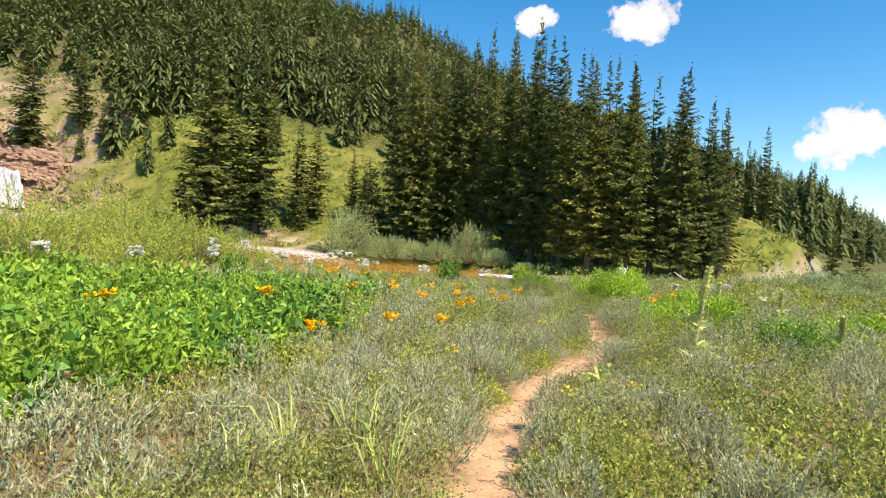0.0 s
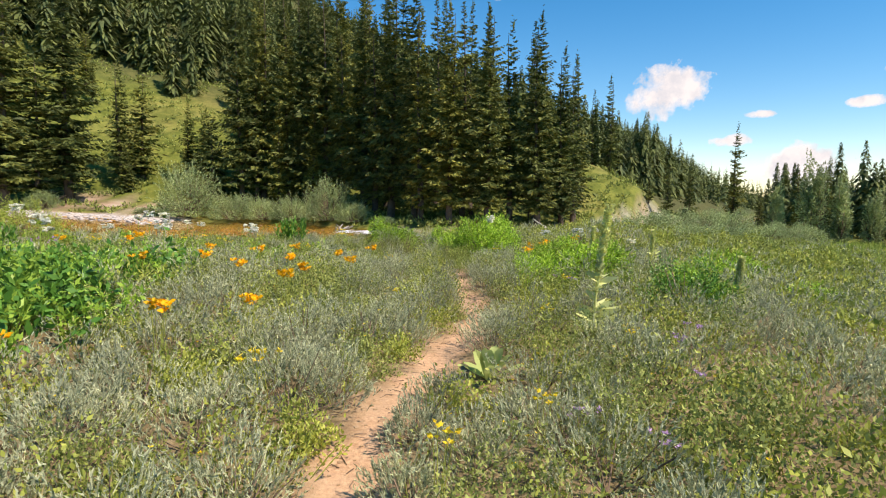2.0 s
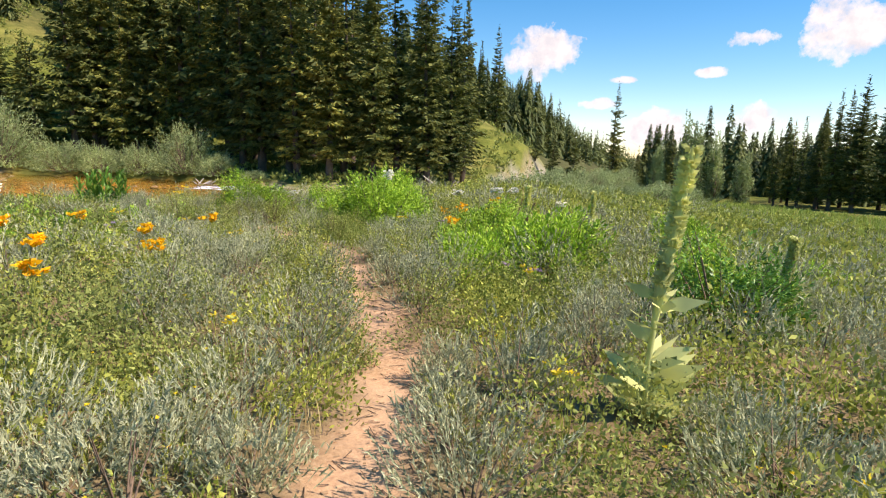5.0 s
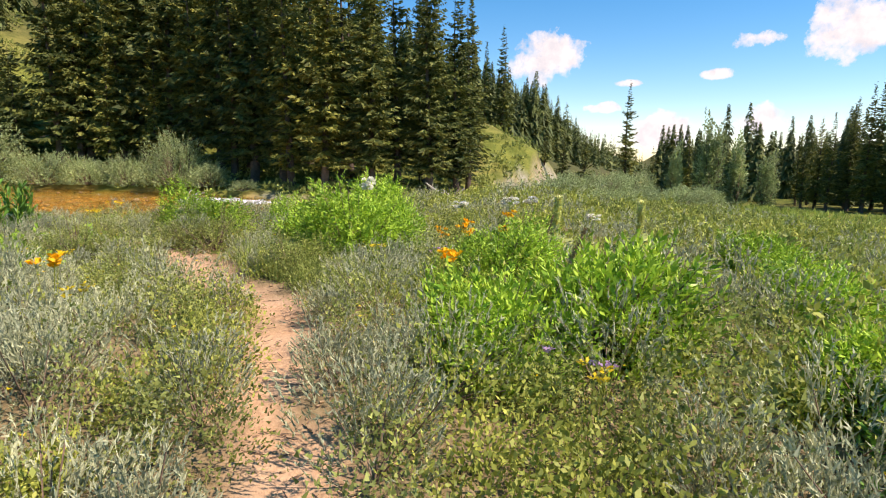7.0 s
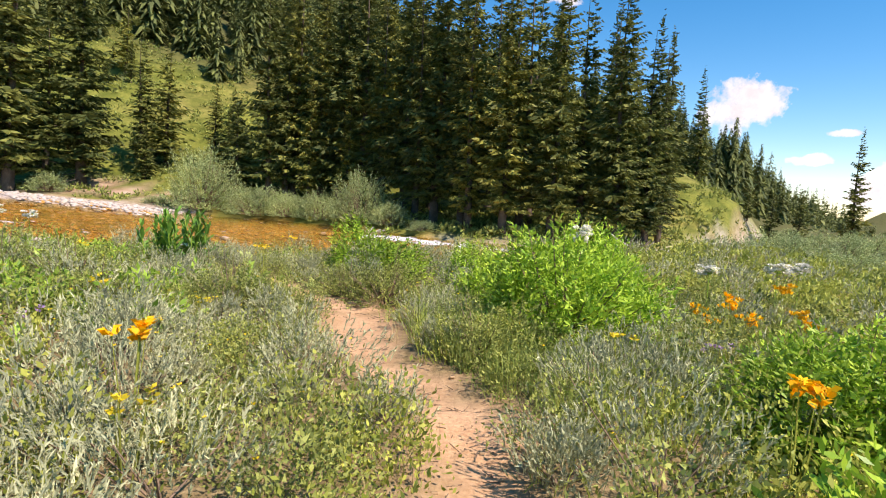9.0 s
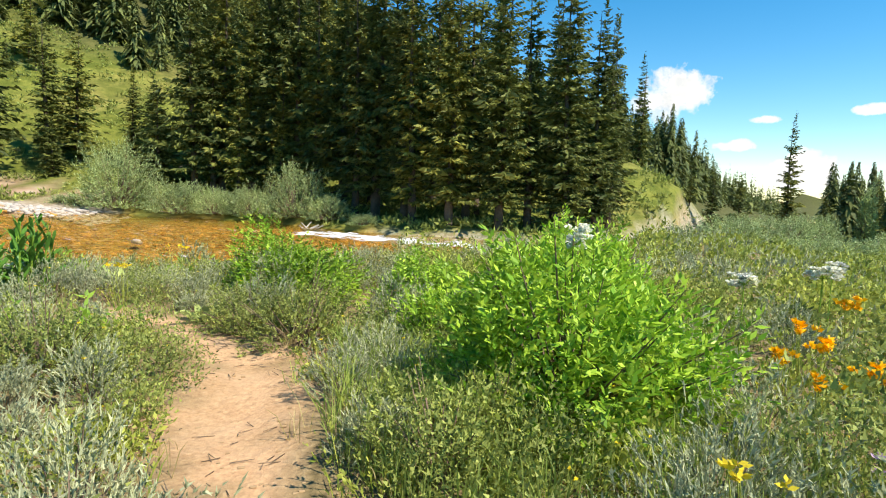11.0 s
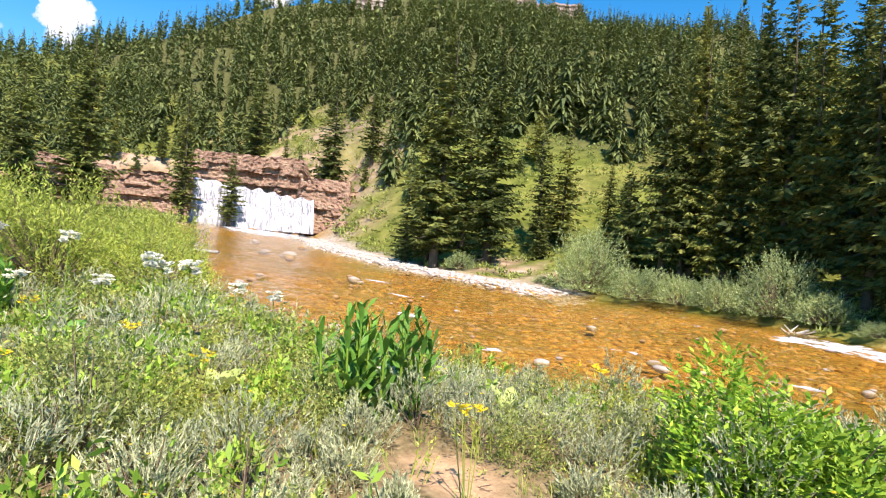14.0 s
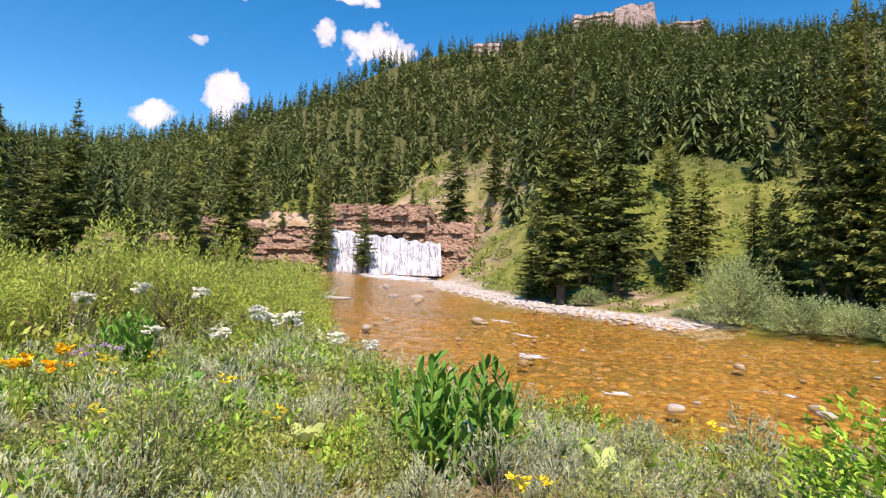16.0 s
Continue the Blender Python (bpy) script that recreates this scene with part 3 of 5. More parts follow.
for az, far, z, length, tall, deep, seed, label in (
        (-57.5, 93.4, 5.6, 21, 10.4, 1.6, 41, "red layered rock wall above the waterfall"), (-66.0, 93.5, 3.2, 14, 8.0, 3.0, 44, "weathered pinkish rock bluff beside the waterfall"), (-71.5, 95.0, 4.2, 12, 8.0, 3.0, 46, "weathered pinkish rock bluff among spruces"),
        (-50.5, 90.0, 2.8, 10, 10.5, 4.0, 47, "broken reddish rock buttress beside the waterfall"), (-46.8, 82.0, 1.6, 8, 4.5, 3.0, 58, "rounded red rock outcrop at the gravel bar"), (-46.0, 91.0, 5.5, 9, 6.0, 3.5, 59, "broken reddish rock on the grassy slope"),
        (-74.5, 70.0, 3.6, 11, 3.6, 2.6, 50, "low pale rock outcrop among spruces"), (-82.0, 66.0, 3.8, 12, 3.0, 2.5, 53, "low pale rock outcrop on a grassy slope")):
    cx, cy = polar(az, far)
    cliff(cx, cy, z, length, tall, deep, -(az + 180), seed, label)


for az, far, length, tall, seed in ((-36.6, 322, 34, 13, 61), (-33.2, 318, 26, 23, 64), (-29.2, 316, 36, 12, 67), (-47.5, 285, 20, 10, 70), (-13, 262, 22, 8, 73)):
    cx, cy = polar(az, far)
    cliff(cx, cy, float(height(cx, cy)) - 1, length, tall, 6, 180 - az, seed, "grey and pink rock crag on the forested ridge", SUMMIT, 4)


# ---- spruces ----
def spruce_crown(seed, tall, wide, whorls, arms, cuts, bare=0.06):
    """Drooping branch sprays in uneven whorls: full below, drawn to a ragged point above."""
    rng = np.random.RandomState(seed)
    pieces = []
    for k in range(whorls):
        h = bare + (1 - bare) * (k + rng.rand() * 0.8) / whorls
        reach = wide * (1 - h ** 1.7) * (0.55 + 0.45 * min(1, (h - bare) / 0.12)) * (0.86 + 0.22 * math.sin(k * 1.9 + seed)) + 0.1
        n = max(5, int(arms * (0.5 + 0.5 * (1 - h)) + rng.rand()))
        a = rng.rand(n) * 0.9 + np.arange(n) * 6.283 / n
        L = reach * (0.5 + 0.65 * rng.rand(n)) * (1 + 0.18 * np.sin(2 * a + 9 * h + seed))
        z0 = tall * h + rng.normal(size=n) * tall / whorls * 0.8
        out = np.stack([np.cos(a), np.sin(a), 0 * a], -1)
        side = np.stack([-np.sin(a), np.cos(a), 0 * a], -1)
        lift = 0.5 * h - 0.5 + 0.2 * rng.rand(n)
        t = (np.arange(cuts) + 0.7) / cuts
        spine = out[:, None] * (L[:, None] * t)[..., None]
        spine[..., 2] = z0[:, None] + L[:, None] * (lift[:, None] * t + 0.25 * t ** 2.5)
        size = (L[:, None] / cuts * (1.5 - 0.6 * t) + 0.05)[..., None]
        for s in (-1, -0.45, 0, 0.45, 1):
            jit = rng.normal(size=spine.shape) * 0.22
            way = unit(out[:, None] * (0.95 - 0.35 * abs(s)) + side[:, None] * s + np.array([0, 0, -0.35 if s else -0.8]) + jit).reshape(-1, 3)
            ln = (size * (1.25 if s else 0.85) * (0.7 + 0.6 * rng.rand(*size.shape))).reshape(-1)
            pieces.append(leaves(rng, spine.reshape(-1, 3) - way * ln[:, None] * 0.2, way, ln * 1.1, ln * 0.33, 0.15))
    top = np.array([[0, 0, tall * 0.95]])
    pieces.append(blades(rng, np.repeat(top, 4, 0), unit(rng.normal(size=(4, 3)) * 0.1 + (0, 0, 1)), np.full(4, tall * 0.05), np.full(4, 0.09), 0.0))
    return joined(pieces)


def trunk_mesh(seed, tall, foot):
    rng = np.random.RandomState(seed)
    p = np.stack([0.012 * tall * np.sin(np.linspace(0, 3, 6) + seed), 0.01 * tall * np.cos(np.linspace(0, 4, 6) * 0.8 + seed) - 0.01 * tall, np.linspace(-0.4, tall * 0.94, 6)], -1)
    p[:, :2] -= p[0, :2]
    r = foot * np.array([1.15, 0.85, 0.6, 0.38, 0.18, 0.05])
    pieces = [tubes(p[:-1], p[1:], r[:-1], r[1:], 7)]
    z = rng.uniform(0.03, 0.35, 16) * tall
    a = rng.rand(16) * 6.28
    base = np.stack([0 * a, 0 * a, z], -1)
    tip = base + np.stack([np.cos(a), np.sin(a), -0.25 + 0 * a], -1) * foot * rng.uniform(3, 7, 16)[:, None]
    pieces.append(tubes(base, tip, np.full(16, foot * 0.14), np.full(16, foot * 0.03), 3))
    v, f = joined(pieces)
    return mesh("trunk", v, f, BARK)


SPRUCES = {}


def spruce_kind(kind):
    if kind not in SPRUCES:
        name, seed = kind[:-1], int(kind[-1])
        tall, wide, whorls, arms, cuts, bare = {"big": (16, 2.3, 46, 11, 6, 0.09), "slim": (16, 1.6, 44, 9, 4, 0.1), "mid": (12, 1.7, 32, 9, 4, 0.05), "small": (5, 0.95, 22, 8, 4, 0.04)}[name]
        SPRUCES[kind] = (tall, mesh("crown", *spruce_crown(seed * 7 + len(name), tall, wide, whorls, arms, cuts, bare), SPRUCE), trunk_mesh(seed, tall, tall * 0.013 + 0.04))
    return SPRUCES[kind]


def spruce(x, y, top, kind="big1", label="dark green spruce standing on the river bank", group="spruces", widen=1.0, turn=None):
    ground = float(height(x, y))
    tall, crown, trunk = spruce_kind(kind)
    s = max(top - ground, 1.5) / tall
    ob = thing("spruce_tree", x, y, ground, label, "spruce tree", group)
    w = s * widen * (1.0 if s < 1.1 else 0.92)
    ob.matrix_basis = Matrix.LocRotScale((x, y, ground), Euler((0, 0, turn if turn is not None else (x * 7.3 + y * 3.1) % 6.28)), (w, w, s))
    part("crown", crown, ob)
    part("trunk", trunk, ob, "grey-brown bark")
    return ob


BANK = "tall dark spruce on the shaded far river bank"
for x, y, top in ((-4.4, 61, 19.5), (-2.6, 60.5, 21.2), (-0.9, 59.5, 22.0), (2.9, 57.0, 21.3), (5.3, 53.5, 21.8), (7.2, 51.2, 19.3), (9.6, 47.6, 16.4), (12.5, 47.0, 16.2), (16.4, 46.6, 15.6), (18.6, 47.6, 13.4)):
    spruce(x, y, top, "big%d" % (1 + int(x * 3 + 40) % 3), BANK, "spruces on the far bank")
for x, y, top in ((-7.5, 61.5, 16.2), (0.6, 58.2, 17.2), (-5.2, 60.0, 11.6), (-1.9, 58.6, 10.2), (3.9, 54.4, 17.0), (7.6, 49.2, 16.2), (10.9, 49.6, 17.0), (14.6, 48.4, 15.4), (20.2, 49.5, 13.0), (12.0, 52, 18.0), (17.4, 52, 16.6), (21.5, 53, 14.2), (5.0, 58.5, 22), (9.5, 57, 20.0), (14.5, 57.5, 19)):
    spruce(x, y, top, "slim%d" % (1 + int(y * 3 + x) % 3), BANK, "spruces on the far bank")
for x, y, top in ((-8.9, 61.5, 20.7), (-7.9, 64.4, 23.0), (-7.1, 62.3, 22.1), (-5.5, 66, 24), (-3, 62, 22.5), (0.5, 64, 25), (3, 67, 26), (7, 64, 24), (11, 63, 22), (15.5, 63, 20), (19.5, 60, 17.5)):
    spruce(x, y, top, "big%d" % (1 + int(y * 5 + x) % 3), "tall spruce at the edge of dense forest", "spruces on the far bank", 0.95)
for x, y, top, kind in ((-28.3, 57.8, 24.2, "big2"), (-29.9, 58.6, 12.7, "mid1"), (-24.4, 60.8, 22.0, "big1"), (-31.2, 57.2, 8.6, "mid2"), (-26.4, 59.2, 14.6, "mid2"), (-21.4, 65.0, 15.2, "slim3"), (-20.0, 66.5, 14.6, "mid1"), (-20.5, 63.5, 6.2, "small1"), (-15.2, 65.8, 11.4, "slim2"), (-13.9, 66.3, 9.9, "mid1"), (-12.8, 63.7, 10.3, "mid2"), (-11.6, 61.6, 8.9, "small2"), (-34.4, 81.7, 16.6, "mid1"), (-32.1, 83.0, 19.1, "slim1"), (-33.9, 85.0, 23.2, "mid2"), (-36, 86, 19, "mid1")):
    spruce(x, y, top, kind, "green spruce on the sunny grassy slope", "spruces on the slope", 1.32)
for x, y, top, kind in ((-72.2, 81.5, 30.0, "mid1"), (-67.6, 86.6, 31.2, "slim2"), (-79.5, 71.4, 31.0, "mid2"), (-70.4, 54.9, 20.8, "slim1"), (-68.1, 60.6, 14.7, "slim2"), (-57.8, 38.4, 21.1, "big3"), (-59.1, 33.7, 16.0, "mid1"), (-60.1, 28.9, 12.9, "slim3"), (-52.8, 22.7, 16.4, "big1"), (-54.5, 21.0, 14.0, "mid2"), (-55.0, 19.2, 13.2, "mid1"), (-53.0, 17.0, 16.2, "slim1"), (-50.0, 18.7, 7.4, "small1"), (-62, 80, 16, "mid2"), (-60.5, 82.5, 21, "slim1")):
    spruce(x, y, top, kind, "spruce near the waterfall", "spruces by the waterfall", 1.4)
for x, y, top, kind in ((46.2, 66.8, 10.6, "slim1"), (30.5, 66.5, 5.6, "mid1"), (34.1, 64, 4.4, "small2"), (35.7, 63, 5.2, "mid2"), (37.7, 62, 4.2, "small1"), (32.6, 72, 16.8, "slim2"), (31.0, 73, 15.2, "slim3"), (49.2, 39.5, 8.4, "big2"), (48.4, 40.8, 7.4, "slim1"), (48.9, 42.3, 6.2, "slim2"), (47.6, 43.0, 5.6, "slim3"), (46.9, 44.6, 4.6, "slim1"), (51.6, 38.2, 9.5, "big3"), (52, 41.5, 7.8, "big1"), (54, 37, 10, "big2"), (56, 34, 10, "slim1"), (53, 35, 9, "slim2"), (51, 44, 6.5, "slim3"), (46.4, 57, 4.4, "mid1"), (48.5, 55.5, 5.2, "slim2"), (51, 51.5, 2.6, "mid2"), (44.5, 60, 3.2, "mid1"), (50.2, 43.2, 6.8, "big1"), (49.6, 45.6, 5.4, "big2"), (53.4, 43.6, 8.2, "big3"), (55.5, 40.4, 9.4, "big2"), (56.5, 37.6, 9.8, "big1"), (54.2, 46.5, 6.4, "big2"), (57.5, 43.0, 9.0, "big3"), (50.8, 48.4, 4.4, "slim2"), (58.5, 40.0, 10.4, "big1"), (59.5, 36.2, 11.2, "big3"), (57.5, 33.0, 10.6, "big2"), (53.5, 49.5, 5.0, "big1")):
    spruce(x, y, top, kind, "dark spruce at the edge of the open valley meadow", "spruces of the valley")


for az, far, tall, kind in ((-65.2, 99.5, 7.5, "mid1"), (-67.2, 98.0, 6.0, "small1"), (-69.0, 99.0, 8.5, "slim2"), (-71.2, 99.0, 7.0, "mid2"), (-63.8, 100.5, 8.0, "slim1"), (-73.5, 99.5, 8.0, "mid1"), (-54.5, 100.0, 7.0, "slim3"), (-52.0, 97.0, 5.5, "small2"), (-49.6, 99.0, 7.5, "mid1")):
    x, y = polar(az, far)
    spruce(x, y, float(height(x, y)) + tall, kind, "spruce rooted on the rock bluff above the river", "spruces on the bluff", 1.2)


def far_forest():
    """Hundreds of distant spruces on the mountain, joined: layered ragged crowns."""
    rng = np.random.RandomState(5)
    pieces, count = [], 0
    while count < 9800:
        az, far = (rng.uniform(-96, 32) if rng.rand() < 0.74 else rng.uniform(18, 66) if rng.rand() < 0.6 else rng.uniform(-112, 78)), 55 + 330 * rng.rand() ** 0.8
        x, y = HUB[0] + far * math.sin(radians(az)), HUB[1] + far * math.cos(radians(az))
        dn, df = (float(v) for v in banks(x, y))
        bare = waves(x, y, 40, 14)
        run = far - float(np.interp(az, (-62, -57, -50, -40, -30, -20), (94, 92, 78, 56, 46, 40)))
        if az < -58:
            keep = dn > 14 and far > 84 and y < 100 and not (-77 < az < -58 and far < 104)
            keep = keep or (run > 22 and x < -80)
        elif az < -15.5:
            keep = run > 41 + 9 * bare or (run > 16 and az < -36 and rng.rand() < 0.1) or (run > 32 and rng.rand() < 0.06)
            if -55 < az < -46 and run < 42 + 8 * bare:
                keep = rng.rand() < 0.06 and run > 14
        elif az < 24:
            keep = df > 12
        elif az < 42:
            keep = df > 14 and far > 75
        else:
            keep = far > 60
        if not keep:
            continue
        count += 1
        tall = 6.0 + 7.5 * rng.rand() * (0.62 if az > 38 else 1.25 if far < 105 else 1.0)
        wide = tall * rng.uniform(0.14, 0.22)
        z = float(height(x, y)) - 0.3
        n = 560 if far < 110 else 180 if far < 170 else 66
        h = 0.04 + 0.93 * (np.arange(n) + rng.rand(n)) / n
        a = rng.rand(n) * 6.283
        reach = wide * (1 - h ** 1.5) * rng.uniform(0.45, 1.15, n) + 0.1
        c, s = np.cos(a), np.sin(a)
        half = reach * rng.uniform(0.16, 0.34, n) * (0.55 if far < 110 else 0.68 if far < 170 else 1.0) + 0.05
        inner = reach * rng.uniform(0.05, 0.6 if far < 110 else 0.4, n)
        root = np.stack([c * inner, s * inner, h * tall + reach * rng.uniform(-0.1, 0.5, n)], -1)
        tip = np.stack([c * reach, s * reach, h * tall - reach * rng.uniform(-0.25, 0.7, n)], -1)
        tan = np.stack([-s * half, c * half, rng.uniform(-0.4, 0.4, n) * half], -1)
        v = np.stack([root - tan, root + tan, tip], 1).reshape(-1, 3) + (x, y, z)
        f = np.arange(n * 3).reshape(-1, 3)
        pieces.append((v, f))
    stuff("mountain_forest", pieces, SPRUCE_FAR, "dense spruce forest covering the mountainside", "forest")


far_forest()


# ---- bushes and broadleaved trees ----
def pipe(p, rad, sides):
    """One upright tube through the points p."""
    a = np.arange(sides) * 2 * np.pi / sides
    v = (p[:, None] + np.stack([np.cos(a), np.sin(a), 0 * a], -1)[None] * np.reshape(rad, (-1, 1, 1))).reshape(-1, 3)
    k, i = np.arange(len(p) - 1)[:, None] * sides, np.arange(sides)
    j = (i + 1) % sides
    return v, np.concatenate([np.stack([k + i, k + j, k + sides + j], -1).reshape(-1, 3), np.stack([k + i, k + sides + j, k + sides + i], -1).reshape(-1, 3)])


def leafy_bush(name, seed, wide, tall, count, leaf, slim, mat, upright=0.6, stems=40, per=14):
    """A lobed shrub: leafy shoots crowd the outside of several rounded lobes, with dark gaps between them."""
    rng = np.random.RandomState(seed)
    shoots = count // per
    lobes = unit(rng.normal(size=(9, 3)) * (1, 1, 0.5) + (0, 0, 0.45))
    a, up = rng.rand(shoots) * 6.283, rng.rand(shoots) ** 0.85
    flat = np.sqrt(1 - (0.97 * up) ** 2)
    way = np.stack([np.cos(a) * flat, np.sin(a) * flat, up], -1)
    swell = 0.72 + 0.34 * np.exp(-(1 - (way @ lobes.T).max(1)) * 9)
    tip = way * (wide, wide, tall) * (swell * rng.uniform(0.72, 1.1, shoots))[:, None] + rng.normal(size=(shoots, 3)) * wide * 0.04
    tip[:, 2] = np.maximum(tip[:, 2], 0.08 * tall)
    foot = tip[:stems] * (0.15, 0.15, 0.0)
    wood = tubes(foot, tip[:stems], np.full(stems, 0.008 + 0.006 * tall), np.full(stems, 0.003), 3)
    aim = unit(way * 0.7 + (0, 0, upright) + rng.normal(size=(shoots, 3)) * 0.18)
    long = (0.14 * tall + 2.2 * leaf) * rng.uniform(0.7, 1.3, shoots)
    t = np.tile(np.linspace(0, 1, per), (shoots, 1)) ** 0.9
    base = (tip[:, None] - aim[:, None] * (long[:, None] * t)[..., None]).reshape(-1, 3)
    axis = aim.repeat(per, 0)
    around = unit(np.cross(axis, rng.normal(size=axis.shape)))
    open_ = (0.35 + 0.75 * t).reshape(-1, 1)
    base[:, 2] = np.maximum(base[:, 2], 0.03)
    ln = leaf * (0.65 + 0.6 * rng.rand(len(base)))
    return mesh("stems", *wood, TWIG), mesh("leaves", *leaves(rng, base, unit(axis * 0.6 + around * open_), ln, ln * slim, 0.18), mat)


def bush(name, x, y, meshes, label, category, group="", turn=0.0, size=1.0, high=1.0):
    z = float(height(x, y)) - 0.03
    ob = thing(name, x, y, z, label, category, group)
    ob.matrix_basis = Matrix.LocRotScale((x, y, z), Euler((0, 0, turn)), (size, size, size * high))
    part("framework", meshes[0], ob, "thin brown stems")
    part("foliage", meshes[1], ob)
    return ob


LIME_A = leafy_bush("bush", 1, 0.85, 1.2, 13000, 0.068, 0.34, LIME, 0.4, 80)
LIME_B = leafy_bush("bush", 2, 1.05, 1.35, 23000, 0.072, 0.34, LIME, 0.4, 110)
LIME_C = leafy_bush("bush", 3, 0.7, 0.95, 9000, 0.066, 0.34, LIME, 0.4, 70)
LOW = leafy_bush("bush", 4, 0.68, 0.62, 9000, 0.03, 0.45, OLIVE, 0.3, 60, 18)
# dark leaves put the shaded left side of a bright bush into colour
SHADE_SIDE = leafy_bush("bush", 5, 0.8, 0.9, 5200, 0.055, 0.36, DEEP, 0.4, 50)
for x, y, m, size, high, label in (
    (4.45, 21.2, LIME_A, 1.1, 0.66, "bright lime-green leafy bush beside the stream"), (6.65, 17.75, LIME_B, 1.0, 0.8, "large bright green leafy bush beside the path"), (7.2, 18.9, LIME_B, 0.95, 0.86, "large bright green leafy bush beside the path"), (6.0, 20.6, LIME_A, 0.95, 0.6, "lime-green leafy bush at the end of the path"),
    (7.4, 20.9, LIME_A, 1.1, 0.75, "lime-green leafy bush beside the stream"), (6.1, 19.2, LIME_C, 0.8, 0.9, "low green bush at the path's edge"), (6.85, 13.5, LIME_C, 0.95, 0.95, "low lime-green bush among sagebrush"), (7.75, 13.5, LIME_C, 1.1, 1.0, "low lime-green bush among sagebrush"), (7.6, 15.2, LIME_B, 0.8, 0.7, "leafy green bush among sagebrush"),
    (8.8, 12.3, LIME_C, 0.9, 0.9, "low lime-green bush among sagebrush"), (10.4, 14.0, LIME_C, 1.1, 0.8, "low lime-green bush among sagebrush"), (11.6, 13.2, LIME_C, 1.0, 0.7, "low lime-green bush among sagebrush"), (8.3, 11.3, SHADE_SIDE, 1.0, 0.9, "rounded dark green bush as the shaded side of a bright one"), (8.7, 11.6, LIME_A, 0.75, 0.75, "bright green bush on the open meadow"), (12.5, 16.5, LIME_C, 1.2, 0.8, "low lime-green bush among sagebrush")):
    bush("leafy_bush", x, y, m, label, "bush", "green bushes of the meadow", (x * 5 + y) % 6.28, size, high)
for x, y, size in ((4.75, 19.55, 1.0), (4.25, 19.75, 0.8), (3.2, 18.4, 0.9), (5.75, 16.9, 0.8), (6.1, 17.3, 0.75), (1.4, 18.6, 0.95), (0.3, 18.9, 1.0), (2.2, 17.6, 0.8)):
    bush("low_shrub", x, y, LOW, "low dense shrub with small grey-green leaves beside the path", "shrub", "low shrubs", (x * 3) % 6.28, size)

WILL_A = leafy_bush("willow", 11, 2.5, 3.2, 12000, 0.13, 0.34, WILLOW, 0.2, 90)
WILL_B = leafy_bush("willow", 12, 2.1, 2.4, 8000, 0.125, 0.34, WILLOW, 0.2, 80)
WILL_Y = leafy_bush("willow", 13, 1.8, 2.1, 7600, 0.1, 0.3, WILLOW_YELLOW, 0.9, 110)
for x, y, m, size, high in ((-12.6, 56.6, WILL_A, 1.2, 1.2), (-8.6, 56.2, WILL_B, 1.1, 1.05), (-6.0, 56.2, WILL_B, 1.0, 0.95), (-3.4, 56.0, WILL_B, 1.05, 1.0), (0.0, 53.8, WILL_A, 1.05, 1.05), (2.2, 52.2, WILL_B, 0.9, 0.9), (-16.5, 57.2, WILL_B, 0.55, 0.6), (-25.6, 58.4, WILL_B, 0.9, 0.85), (4.6, 49.0, WILL_B, 0.6, 0.6), (-33.5, 60.5, WILL_B, 0.8, 0.8)):
    bush("willow_shrub", x, y, m, "grey-green willow shrub on the far river bank", "willow", "willows on the far bank", (x * 2.7) % 6.28, size, high)
for x, y, m, size, high in ((16.0, 34.6, WILL_B, 0.75, 0.7), (18.5, 36.4, WILL_B, 0.85, 0.7), (21.5, 38.6, WILL_B, 0.9, 0.75), (24.5, 41.5, WILL_A, 0.8, 0.65), (28, 43.5, WILL_A, 0.85, 0.65), (31.5, 46, WILL_B, 1.0, 0.8), (26, 37, WILL_B, 0.8, 0.6), (30, 39, WILL_B, 0.9, 0.6), (34, 42, WILL_A, 0.8, 0.6), (21, 33, WILL_B, 0.7, 0.55), (35, 50, WILL_A, 0.9, 0.7), (38, 45, WILL_B, 1.0, 0.7)):
    bush("willow_shrub", x, y, m, "grey-green willow shrub on the valley meadow", "willow", "willows of the valley", (x * 2.7) % 6.28, size, high)
for x, y, size, high in ((-7.4, 17.0, 0.9, 0.9), (-8.4, 19.0, 1.05, 0.95), (-7.9, 21.2, 1.0, 0.95), (-8.8, 23.2, 1.0, 0.9), (-6.6, 22.8, 0.85, 0.75), (-10.8, 24.6, 1.0, 0.9), (-13.5, 25.8, 0.95, 0.9), (-10.5, 20.8, 1.1, 1.05), (-11.5, 17.4, 1.1, 1.05), (-9.2, 14.6, 1.0, 0.9), (-12.8, 22.8, 1.1, 1.1), (-17, 27, 1.0, 1.0), (-21, 29.4, 1.1, 1.0)):
    bush("willow_shrub", x, y, WILL_Y, "yellow-green willow shrub lining the near bank", "willow", "willows on the near bank", (x * 2.1 + y) % 6.28, size, high)
